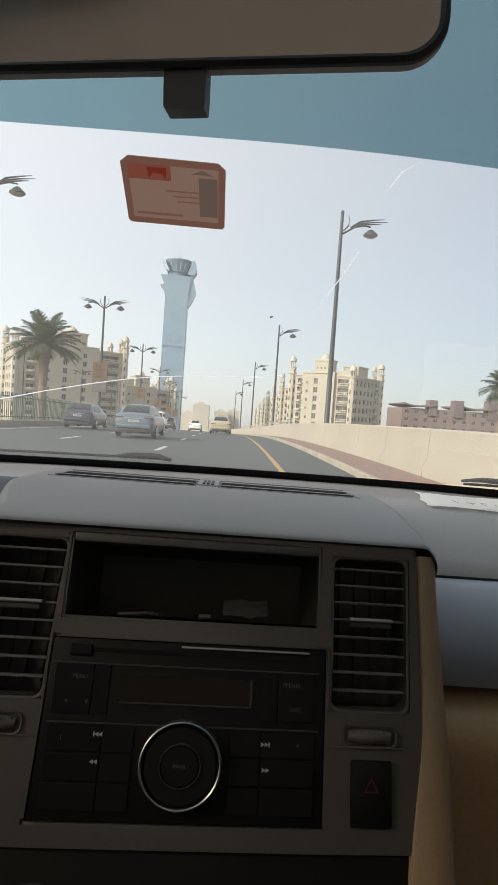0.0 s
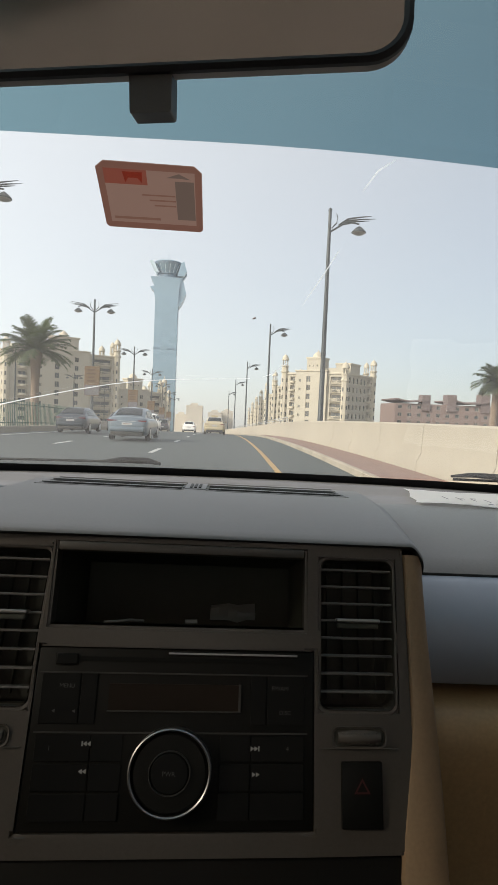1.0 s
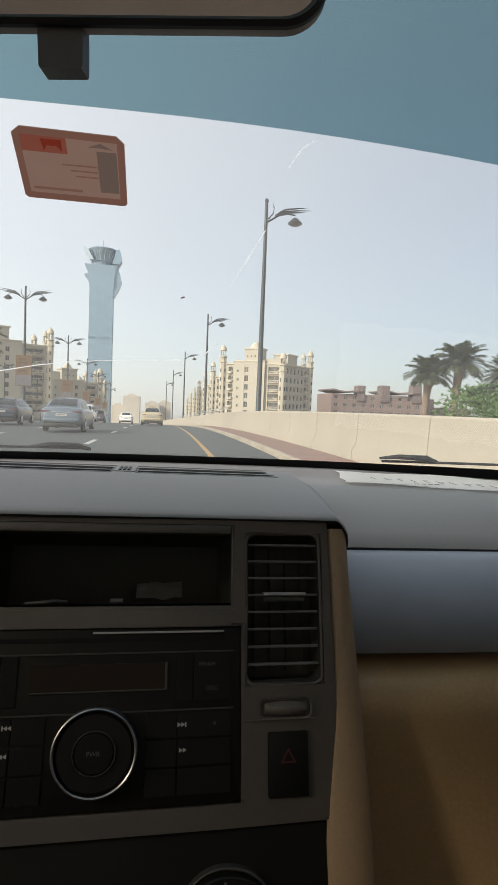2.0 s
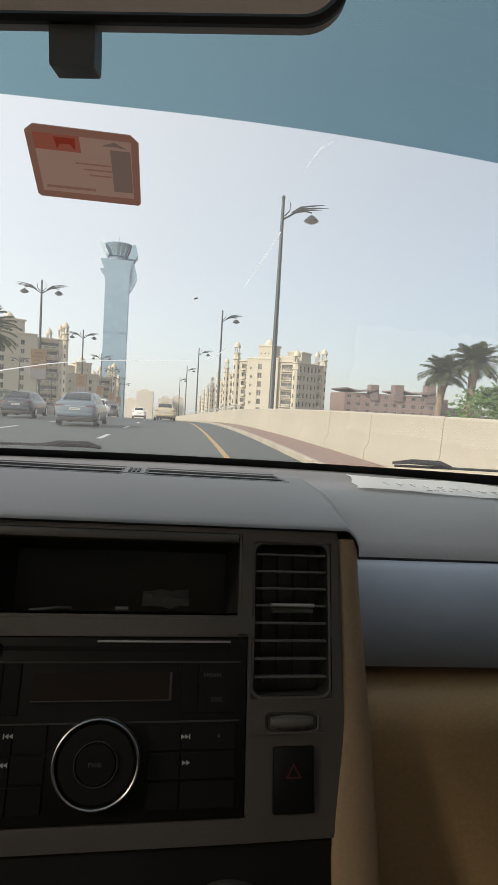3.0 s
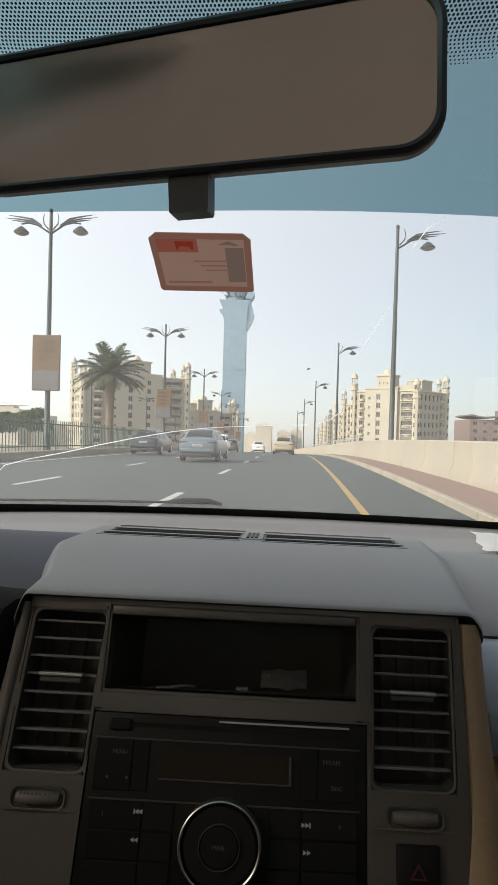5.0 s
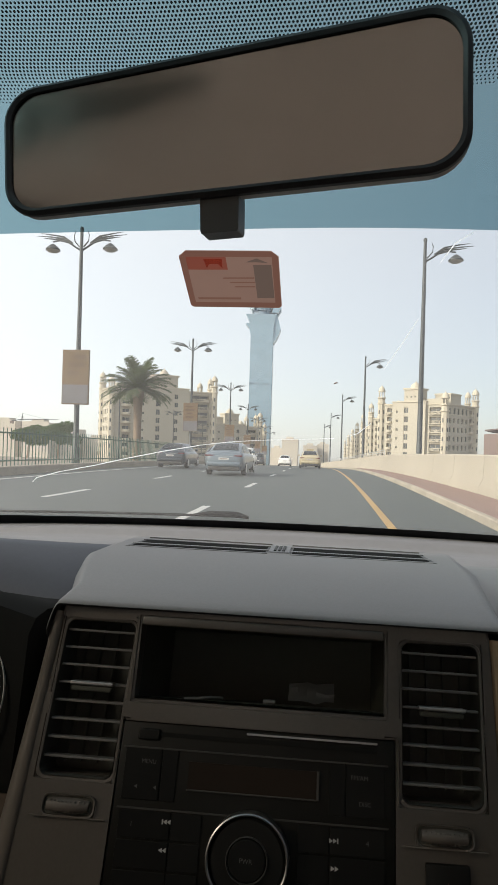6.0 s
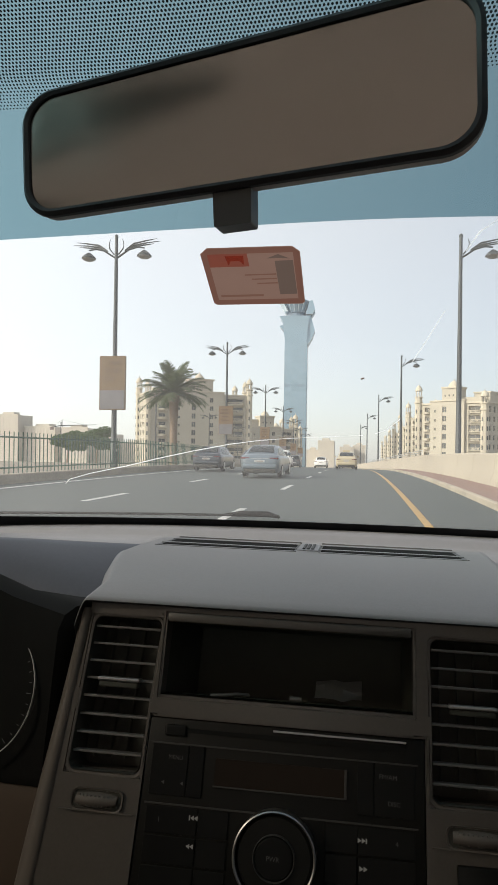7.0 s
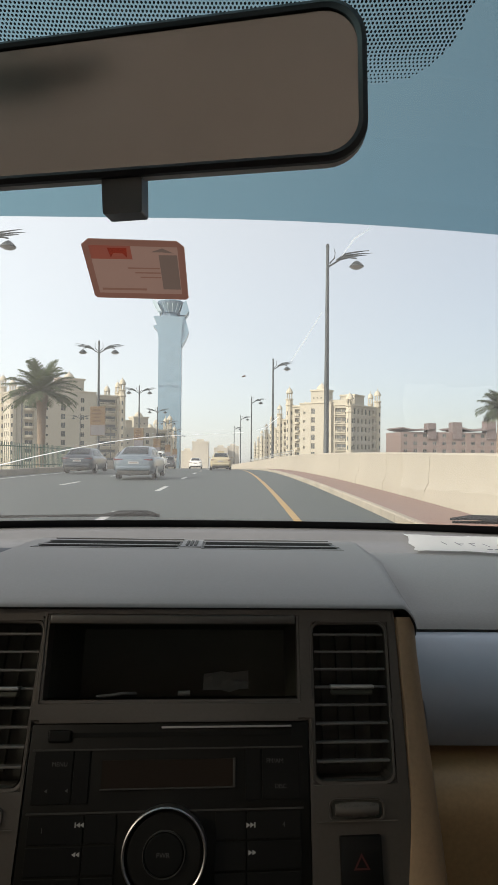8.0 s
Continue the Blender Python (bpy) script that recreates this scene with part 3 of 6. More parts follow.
# ---- cars ----
def hull(y, w, z0, z1, crown=0.03):
    """Cross-section of a car's lower body at y."""
    h = z1 - z0
    half = [(0.0, z0), (0.55 * w, z0), (0.86 * w, z0 + 0.03 * h), (0.955 * w, z0 + 0.14 * h), (0.985 * w, z0 + 0.34 * h), (w, z0 + 0.56 * h), (0.985 * w, z0 + 0.76 * h), (0.945 * w, z0 + 0.90 * h), (0.86 * w, z0 + 0.975 * h), (0.6 * w, z1 + 0.4 * crown), (0.0, z1 + crown)]
    return [(x, y, z) for x, z in half] + [(-x, y, z) for x, z in half[-2:0:-1]]


def house(y, wb, wt, zb, zt):
    """Cross-section of a car's cabin at y."""
    h = zt - zb
    half = [(0.0, zb - 0.05), (wb, zb - 0.05), (wb - 0.01, zb), (wb + (wt - wb) * 0.45, zb + 0.45 * h), (wt + 0.03, zb + 0.85 * h), (wt - 0.03, zb + 0.95 * h), (wt - 0.12, zb + 0.99 * h), (0.0, zt + 0.02)]
    return [(x, y, z) for x, z in half] + [(-x, y, z) for x, z in half[-2:0:-1]]


def skin(rows, thickness=0.012):
    """A pane through a grid of points, thickened outwards."""
    b = bmesh.new()
    g = [[b.verts.new(p) for p in r] for r in rows]
    for r0, r1 in zip(g, g[1:]):
        for i in range(len(r0) - 1):
            b.faces.new((r0[i], r0[i + 1], r1[i + 1], r1[i]))
    bmesh.ops.recalc_face_normals(b, faces=b.faces)
    bmesh.ops.solidify(b, geom=b.faces[:], thickness=thickness)
    return b


def make_car(name, label, paint, kind="sedan"):
    """Origin on the road under the middle of the tail; it heads along +y."""
    t = thing(name, label, "car", "traffic ahead")
    if kind == "sedan":
        secs = [(-0.02, .60, .46, .80), (0.02, .74, .36, .93), (0.08, .82, .27, 1.00), (0.25, .875, .22, 1.045), (0.7, .90, .20, 1.035), (1.2, .91, .18, 1.00), (2.0, .91, .17, .98), (3.0, .91, .17, .97), (3.6, .90, .19, .93), (4.1, .86, .21, .84), (4.4, .78, .25, .74), (4.55, .66, .32, .64)]
        cab = [(0.34, .74, .70, 1.01, 1.045), (0.62, .76, .66, 1.0, 1.20), (0.95, .775, .62, .99, 1.345), (1.3, .785, .595, .98, 1.425), (1.8, .79, .585, .97, 1.455), (2.4, .79, .585, .96, 1.44), (2.85, .785, .60, .95, 1.36), (3.3, .76, .64, .94, 1.14), (3.6, .73, .68, .92, .97)]
        ri, zl = (0, 3), 0.885
    else:
        secs = [(-0.02, .74, .44, .86), (0.03, .86, .34, 1.0), (0.15, .92, .27, 1.06), (0.5, .95, .25, 1.08), (1.6, .95, .24, 1.07), (3.0, .95, .24, 1.05), (3.7, .94, .25, 1.0), (4.3, .88, .28, .92), (4.65, .74, .36, .78)]
        cab = [(0.06, .82, .79, 1.03, 1.07), (0.18, .83, .74, 1.05, 1.42), (0.34, .83, .70, 1.05, 1.70), (0.7, .83, .69, 1.05, 1.79), (1.6, .83, .69, 1.05, 1.82), (2.5, .83, .69, 1.04, 1.79), (2.9, .82, .70, 1.03, 1.66), (3.5, .78, .74, 1.0, 1.08)]
        ri, zl = (0, 2), 1.0
    body = part("body", loft([hull(*q) for q in secs]), paint, t)
    roof = part("roof", loft([house(*q) for q in cab]), paint, t)
    for o in (body, roof):
        o.data.polygons.foreach_set("use_smooth", [True] * len(o.data.polygons))
        o.data.set_sharp_from_angle(angle=radians(62))

    def cab_at(f, lift=0.02):
        """Half-width and height of the roof line at a share of the way up the rear slope."""
        i = ri[0] + f * (ri[1] - ri[0])
        k = min(int(i), len(cab) - 2)
        g = i - k
        p, q = cab[k], cab[k + 1]
        return [p[j] + (q[j] - p[j]) * g for j in range(5)]
    rows = []
    for f in (0.16, 0.4, 0.65, 0.92):
        y, wb, wt, zb, zt = cab_at(f)
        half = wt - 0.10
        rows.append([(half * u, y - 0.025, zt + 0.040 - 0.022 * u * u) for u in (-1, -.6, -.2, .2, .6, 1)])
    part("rear_window", skin(rows), M["car_glass"], t, smooth=True)
    y0, y1 = (0.98, 2.95) if kind == "sedan" else (0.35, 2.95)
    mid = (y0 + y1) / 2 + 0.1

    def side_at(y, f, s):
        k = max(i for i in range(len(cab)) if cab[i][0] <= y)
        k = min(k, len(cab) - 2)
        p, q = cab[k], cab[k + 1]
        g = (y - p[0]) / (q[0] - p[0])
        _, wb, wt, zb, zt = [p[j] + (q[j] - p[j]) * g for j in range(5)]
        return (s * (wb + (wt + 0.02 - wb) * f + 0.004), y, zb + (zt - zb) * f)
    for s in (-1, 1):
        for a, c in ((y0, mid - 0.05), (mid + 0.05, y1)):
            rows = [[side_at(a + (c - a) * u, f, s) for u in (0, .25, .5, .75, 1)] for f in (0.10, 0.45, 0.80)]
            part("side_window", skin(rows, 0.008), M["car_glass"], t, smooth=True)
        x0, x1 = sorted((s * 0.44, s * 0.83))
        part("tail_light", box(x0, x1, 0.0, 0.30, zl - 0.045, zl + 0.035, 0.03), M["tail"], t, smooth=True)
        m0, m1 = sorted((s * 0.90, s * 1.06))
        part("side_mirror", box(m0, m1, 2.72, 2.86, 0.97, 1.11, 0.035), paint, t, smooth=True)
    part("bumper", box(-0.76, 0.76, -0.08, 0.2, 0.40, 0.63, 0.07, 3), paint, t, smooth=True)
    part("diffuser", box(-0.70, 0.70, -0.06, 0.2, 0.22, 0.41, 0.04), M["plastic_black"], t, smooth=True)
    pl = part("number_plate", box(-0.23, 0.23, -0.03, 0.04, 0.70, 0.80, 0.006), M["plate"], t)
    part("plate_bar", box(-0.17, 0.17, -0.036, -0.031, 0.735, 0.765), M["tag_dark"], pl)
    part("chrome_strip", box(-0.40, 0.40, -0.015, 0.05, 0.855, 0.875, 0.004), M["chrome"], t)
    for y in (0.95, 3.70):
        for s in (-1, 1):
            rings = []
            for dx, r in ((-0.1, .28), (-.09, .32), (.09, .32), (.1, .28)):
                rings.append([(s * 0.80 + dx, y + r * math.cos(a), 0.32 + r * math.sin(a)) for a in [2 * math.pi * k / 20 for k in range(20)]])
            wh = part("wheel", loft(rings), M["tyre"], t, smooth=True)
            rings = [[(s * (0.80 + 0.095 + dx), y + r * math.cos(a), 0.32 + r * math.sin(a)) for a in [2 * math.pi * k / 20 for k in range(20)]] for dx, r in ((-.02, .22), (.012, .21), (.018, .06))]
            part("rim", loft(rings), M["rim"], wh, smooth=True)
    return t


place(make_car("sedan_car", "silver four-door saloon in the middle lane", M["car_silver"]), -4.45, 26.5, 0.005, 0.5)
place(make_car("sedan_car", "dark grey executive saloon in the far lane", M["car_graphite"]), -8.9, 34.5, 0.005, 0.8)
place(make_car("sedan_car", "black saloon in the far lane", M["car_black"]), -8.0, 45.0, 0.005, 1.5)
taxi = place(make_car("taxi_car", "cream taxi saloon with a roof sign", M["car_taxi"]), -0.95, 51.0, 0.005, 2.0)
part("roof_sign", box(-0.3, 0.3, 1.75, 1.95, 1.46, 1.62, 0.03), M["car_taxi"], taxi, "small taxi roof sign")
place(make_car("van_car", "white people carrier further up the road", M["car_white"], "van"), -7.6, 62, 0.005, 2.5)
place(make_car("sedan_car", "white saloon further up the road", M["car_white"]), -4.2, 82, 0.005, 3)
place(make_car("van_car", "white minibus ahead of the taxi", M["car_white"], "van"), -0.9, 76, 0.005, 3)
place(make_car("van_car", "rust-red pickup far up the road", M["car_red"], "van"), -0.4, 90, 0.005, 3)
place(make_car("van_car", "black off-road car far up the road", M["car_black"], "van"), -8.2, 88, 0.005, 3)


# ---- buildings ----
WIN = {}


def window_mesh(w, h):
    """Shared meshes of one window: frame and pane."""
    key = (round(w, 2), round(h, 2))
    if key not in WIN:
        bb = bmesh.new()
        for a in ((-w / 2, -w / 2 + .09, 0, h), (w / 2 - .09, w / 2, 0, h), (-w / 2 + .09, w / 2 - .09, 0, .09), (-w / 2 + .09, w / 2 - .09, h - .09, h), (-.04, .04, .09, h - .09)):
            box(a[0], a[1], -0.05, 0.05, a[2], a[3], bm=bb)
        fr = bpy.data.meshes.new("window")
        bb.to_mesh(fr)
        bb.free()
        fr.materials.append(M["stone_trim"])
        bb = box(-w / 2 + .05, w / 2 - .05, -0.015, 0.015, .05, h - .05)
        pn = bpy.data.meshes.new("pane")
        bb.to_mesh(pn)
        bb.free()
        pn.materials.append(M["window_dark"])
        WIN[key] = (fr, pn)
    return WIN[key]


def facade(b, origin, along, width, z0, z1, openings, depth=0.35):
    """A wall face with recessed openings (s0, s1, za, zb); along: unit vector to the right as seen from outside."""
    o, a = Vector(origin), Vector(along)
    n = Vector((a.y, -a.x, 0))      # outwards
    ss = sorted({0.0, width, *[q for op in openings for q in op[:2]]})
    zs = sorted({z0, z1, *[q for op in openings for q in op[2:]]})

    def at(s, z, d=0.0):
        return b.verts.new(o + a * s + n * -d + Vector((0, 0, z)))
    for s0, s1 in zip(ss, ss[1:]):
        for za, zb in zip(zs, zs[1:]):
            ms, mz = (s0 + s1) / 2, (za + zb) / 2
            if any(op[0] < ms < op[1] and op[2] < mz < op[3] for op in openings):
                f = [(s0, za), (s1, za), (s1, zb), (s0, zb)]
                for (p, q), (r, t2) in zip(f, f[1:] + f[:1]):
                    b.faces.new((at(p, q), at(r, t2), at(r, t2, depth), at(p, q, depth)))
                b.faces.new([at(p, q, depth) for p, q in f])
            else:
                b.faces.new((at(s0, za), at(s1, za), at(s1, zb), at(s0, zb)))


def turret(parent, x, y, z0, top, r=1.5):
    tt = part("turret", lathe([(r, z0), (r, top - 7.2), (r * 1.22, top - 7.0), (r * 1.22, top - 6.5), (r, top - 6.4), (r * .95, top - 5.0), (r * 1.2, top - 4.8), (r * 1.2, top - 4.4), (r * .8, top - 4.3)], 8, at=(x, y, 0)), M["stone_trim"], parent)
    nz = int((top - 8.0 - max(z0, 0)) // 3.3)
    for k in range(nz):
        for a in (-95, -20):
            ca, sa = math.cos(radians(a)), math.sin(radians(a))
            m = Matrix.Translation((x + r * ca, y + r * sa, max(z0, 0) + 0.9 + 3.3 * k)) @ pose(0, 0, 0, 0, 0, a + 90)
            piece("niche", own_mesh("niche", box(-0.24, 0.24, -0.03, 0.10, 0, 1.5, 0.05), M["window_dark"]), tt, m)
    for k in range(6):
        a = 2 * math.pi * k / 6
        part("column", tube([(x + r * .75 * math.cos(a), y + r * .75 * math.sin(a), top - 4.3), (x + r * .75 * math.cos(a), y + r * .75 * math.sin(a), top - 2.3)], 0.18, 5), M["stone_trim"], tt)
    part("dome", lathe([(r * 1.05, top - 2.3), (r * 1.05, top - 2.0), (r * .95, top - 1.6), (r * .75, top - .9), (r * .4, top - .35), (r * .1, top - .1), (.06, top + .8)], 10, at=(x, y, 0)), M["stone_trim"], tt, smooth=True)


def own_mesh(key, bm, mat):
    """A mesh shared by many alike pieces."""
    if key not in WIN:
        me = bpy.data.meshes.new(key)
        bm.to_mesh(me)
        me.materials.append(mat)
        WIN[key] = me
    bm.free()
    return WIN[key]


def piece(name, me, parent, m):
    o = new(name, me)
    o.parent = parent
    o.matrix_basis = m
    return o


def rich_layout(width, floors, fh):
    """Openings of a street face: round balconies, a plain bay, wide balconies."""
    ops = []
    k = width / 26.0
    for f in range(floors):
        z = f * fh + 0.8
        ops.append((2.6 * k, 4.6 * k, z - 0.1, z + 2.3, "round"))
        ops.append((20.0 * k, 24.6 * k, z - 0.1, z + 2.3, "wide"))
    return ops


def plain_layout(width, floors, fh):
    ops = []
    n = max(4, int((width - 4) // 3.2))
    for f in range(floors):
        z = f * fh + 0.9
        for i in range(n):
            c = 2.4 + (i + 0.5) * (width - 4.8) / n
            if i >= n - 1:
                ops.append((c - 1.1, c + 1.1, z - 0.1, z + 2.2, "round"))
            else:
                ops.append((c - 0.85, c + 0.85, z, z + (2.3 if f == floors - 1 else 1.95), "window"))
    return ops


def apartment(label, floors=7, w1=26.0, w2=25.0, rich=1, fh=3.3):
    """Corner towards the viewer at the origin: face one runs along -x, face two along +y."""
    t = thing("apartment_building", label, "apartment building", "cream apartment blocks")
    H = floors * fh + 0.8
    low = -5.0
    b = bmesh.new()
    sides = []
    for i, (origin, along, width) in enumerate((((-w1, 0, 0), (1, 0, 0), w1), ((0, 0, 0), (0, 1, 0), w2)), 1):
        ops = rich_layout(width, floors, fh) if i == rich else plain_layout(width, floors, fh)
        facade(b, origin, along, width, low, H, [o[:4] for o in ops], 0.9)
        sides.append((Vector(origin), Vector(along), width, ops, i == rich))
    v = [b.verts.new(p) for p in ((-w1, 0, low), (-w1, w2, low), (0, w2, low), (-w1, 0, H), (-w1, w2, H), (0, w2, H), (0, 0, H))]
    b.faces.new((v[0], v[1], v[4], v[3]))
    b.faces.new((v[1], v[2], v[5], v[4]))
    b.faces.new((v[3], v[4], v[5], v[6]))
    part("wall", b, M["stone_cream"], t)
    part("cornice", box(-w1 - .4, .4, -.4, w2 + .4, H - .1, H + .55, 0.12), M["stone_trim"], t)
    for h in (H - fh * 1.05,):
        part("string_course", box(-w1 - .15, .15, -.15, -.004, h, h + .3), M["stone_trim"], t)
        part("string_course", box(.004, .15, -.15, w2 + .15, h, h + .3), M["stone_trim"], t)
    for o, a, width, ops, is_rich in sides:
        ang = math.degrees(math.atan2(a.y, a.x))
        n = Vector((a.y, -a.x, 0))
        m0 = Matrix.Translation(o) @ pose(0, 0, 0, 0, 0, ang)
        for s0, s1, za, zb, kind in ops:
            c, w, h = (s0 + s1) / 2, s1 - s0, zb - za
            fr, pn = window_mesh(w if kind == "window" else w - 0.5, h if kind == "window" else h - 0.2)
            d = 0.35 if kind == "window" else 0.80
            wo = piece("window", fr, t, m0 @ pose(c, d, za))
            piece("pane", pn, wo, Matrix())
            if kind == "round":
                bb = bmesh.new()
                lathe([(w * .5, -.2), (w * .62, -.05), (w * .62, .75), (w * .55, .8)], 12, bb)
                piece("balcony", own_mesh("balcony_%.1f" % w, bb, M["stone_trim"]), t, m0 @ pose(c, 0.15, za))
            elif kind == "wide":
                bb = box(-w / 2 - .15, w / 2 + .15, -.75, .1, -.22, 0.0, .04)
                for i in range(int(w / .45)):
                    x = -w / 2 + .2 + i * .45
                    box(x - .09, x + .09, -.70, -.58, 0.0, .72, bm=bb)
                box(-w / 2 - .15, w / 2 + .15, -.75, -.55, .72, .9, bm=bb)
                piece("balcony", own_mesh("balcony_w%.1f" % w, bb, M["stone_trim"]), t, m0 @ pose(c, 0, za))
        if is_rich:
            # plain projecting bay with small and tall windows
            k = width / 26.0
            bay = bmesh.new()
            bw = 13.4 * k
            bops, wins = [], []
            for f in range(floors):
                z = f * fh + 1.0
                for c, w, h in ((1.9 * k, .9, 1.1), (5.6 * k, 1.7, 2.2)) + (((10.2 * k, 1.5, 1.9),) if rich == 2 else ()):
                    bops.append((c - w / 2, c + w / 2, z, z + h))
                    wins.append((c, z, w, h))
            facade(bay, (0, 0, 0), (1, 0, 0), bw, low, H + 1.0, bops, .5)
            q = [bay.verts.new(p) for p in ((0, 0, low), (0, 1.5, low), (bw, 1.5, low), (bw, 0, low), (0, 0, H + 1), (0, 1.5, H + 1), (bw, 1.5, H + 1), (bw, 0, H + 1))]
            for f in ((0, 1, 5, 4), (2, 3, 7, 6), (4, 5, 6, 7)):
                bay.faces.new([q[i] for i in f])
            bo = part("bay", bay, M["stone_cream"], t, "plain projecting bay")
            mb = m0 @ pose(5.6 * k, -1.2, 0)
            bo.matrix_basis = mb
            part("cornice", box(-.3, bw + .3, -.3, 1.4, H + .9, H + 1.4, .1), M["stone_trim"], t).matrix_basis = mb
            for c, z, w, h in wins:
                fr, pn = window_mesh(w, h)
                wo = piece("window", fr, t, mb @ pose(c, .25, z))
                piece("pane", pn, wo, Matrix())
            # roof pavilion with a dome over the bay
            rb = part("roof_pavilion", box(4.4 * k, 10.6 * k, .5, 6.5, H + .5, H + 6.2, .1), M["stone_cream"], t)
            rb.matrix_basis = mb
            part("cornice", box(4.1 * k, 10.9 * k, .2, 6.8, H + 5.6, H + 6.3, .1), M["stone_trim"], t).matrix_basis = mb
            for i in range(3):
                fr, pn = window_mesh(.7, .9)
                wo = piece("window", fr, t, mb @ pose((5.7 + 1.6 * i) * k, .48, H + 2.6))
                piece("pane", pn, wo, Matrix())
            part("dome", lathe([(2.0, 0), (2.0, .4), (1.75, 1.2), (1.0, 2.0), (.2, 2.5), (.06, 3.2)], 12), M["stone_trim"], t, smooth=True).matrix_basis = mb @ pose(7.5 * k, 3.5, H + 6.2)
    part("roof_pavilion", box(-7.5, -1.4, w2 * .28, w2 * .62, H, H + 4.4, .1), M["stone_cream"], t)
    part("cornice", box(-7.8, -1.1, w2 * .27, w2 * .63, H + 4.0, H + 4.6, .1), M["stone_trim"], t)
    part("roof_wall", box(-w1 * .5, -2.5, 2.5, w2 * .25, H, H + 2.4, .1), M["stone_cream"], t)
    for x, y, top, r in ((-w1, 0, H + 7.6, 1.35), (0.0, 0.0, H + 4.4, 1.4), (0, w2, H + 7.4, 1.35), (-2.6, w2 - 1.0, H + 6.4, 1.1), (-w1, w2, H + 6.0, 1.35)):
        turret(t, x, y, low, top, r)
    return t


def stand(ob, x, y, z, turn):
    ob.matrix_basis = pose(x, y, z, 0, 0, turn)
    return ob


main = stand(apartment("cream apartment block with corner turrets, domes and stacked balconies"), 39.5, 224, -7.3, -36)
for k, y in enumerate((286, 348, 415, 490, 580, 700)):
    copy_thing(main, pose(39.5 - 0.7 * k, y, drop(y) - 0.4, 0, 0, -36))
west = stand(apartment("cream apartment block with cupolas beyond the median", 8, 18, 42, 2), -84.0, 224, -6.8, -58)
far_west = stand(apartment("lower cream apartment block further along the median", 5, 16, 30, 2), -60.0, 275, -9.3, -58)
copy_thing(far_west, pose(-66.0, 350, -12.4, 0, 0, -58))
copy_thing(far_west, pose(-74.0, 440, -15.6, 0, 0, -58))


def low_block(name, label, x, y, z, w, d, h, mats, towers, roofs):
    t = thing(name, label, "building", "low brown buildings")
    b = bmesh.new()
    ops = []
    n = int(w // 4.2)
    for f in range(int(h // 3.4)):
        for k in range(n):
            c = (k + .5) * w / n
            ops.append((c - .9, c + .9, f * 3.4 + 1, f * 3.4 + 2.7))
    facade(b, (-w / 2, 0, 0), (1, 0, 0), w, -6, h, ops, 0.5)
    v = [b.verts.new(p) for p in ((-w / 2, 0, -6), (-w / 2, d, -6), (w / 2, d, -6), (w / 2, 0, -6), (-w / 2, 0, h), (-w / 2, d, h), (w / 2, d, h), (w / 2, 0, h))]
    for f in ((0, 1, 5, 4), (1, 2, 6, 5), (2, 3, 7, 6), (4, 5, 6, 7)):
        b.faces.new([v[i] for i in f])
    part("wall", b, mats, t)
    for c0, c1, za, zb, *_ in ops:
        fr, pn = window_mesh(1.8, 1.7)
        wo = new("window", fr)
        wo.parent = t
        wo.matrix_basis = pose(-w / 2 + (c0 + c1) / 2, 0.3, za)
        po = new("pane", pn)
        po.parent = wo
    for tx, tw, th in towers:
        part("stair_tower", box(tx - tw / 2, tx + tw / 2, -.8, 5, h - 3, h + th, .1), M["stone_grey"], t)
    for x0, x1, rise in roofs:
        rings = []
        for k in range(9):
            f = k / 8
            xx = x0 + (x1 - x0) * f
            zz = h + 0.6 + rise * (2 * f - 1) ** 2
            rings.append([(xx, -1.5, zz), (xx, d + 1, zz), (xx, d + 1, zz + .6), (xx, -1.5, zz + .6)])
        part("roof", loft(rings), M["stone_grey"], t, "upswept roof slab")
    t.location = (x, y, z)
    return t


low_block("hotel_building", "low pinkish brown building with upswept roofs and stair towers", 92, 270, -9, 43, 28, 17.0, M["stone_pink"], ((-8, 3.8, 4), (3.4, 4.2, 4.5), (18.5, 4.2, 5.4)), ((-21, -7, 1.0), (5, 20, 1.2)))
low_block("office_building", "low grey-brown building beside the hotel", 130, 282, -9.5, 25, 22, 13, M["stone_grey"], ((-8, 4, 4),), ())


def far_block(x, y, w, h):
    t = thing("far_building", "pale hazy building block in the distance", "building", "distant buildings")
    z = drop(y) - 1
    b = bmesh.new()
    n, fl = int(w // 4), int(h // 3.6)
    ops = [((k + .5) * w / n - .8, (k + .5) * w / n + .8, f * 3.6 + 1, f * 3.6 + 2.8) for k in range(n) for f in range(1, fl)]
    facade(b, (-w / 2, 0, 0), (1, 0, 0), w, 0, h, ops, 0.5)
    v = [b.verts.new(p) for p in ((-w / 2, 0, 0), (-w / 2, w, 0), (w / 2, w, 0), (w / 2, 0, 0), (-w / 2, 0, h), (-w / 2, w, h), (w / 2, w, h), (w / 2, 0, h))]
    for f in ((0, 1, 5, 4), (1, 2, 6, 5), (2, 3, 7, 6), (4, 5, 6, 7)):
        b.faces.new([v[i] for i in f])
    part("wall", b, M["concrete_far"], t)
    part("roof_block", box(-w * .25, w * .2, w * .2, w * .6, h, h + 4, .1), M["concrete_far"], t)
    part("parapet", box(-w / 2 - .3, w / 2 + .3, -.3, .2, h, h + 1.2), M["concrete_far"], t)
    t.location = (x, y, z)
    return t


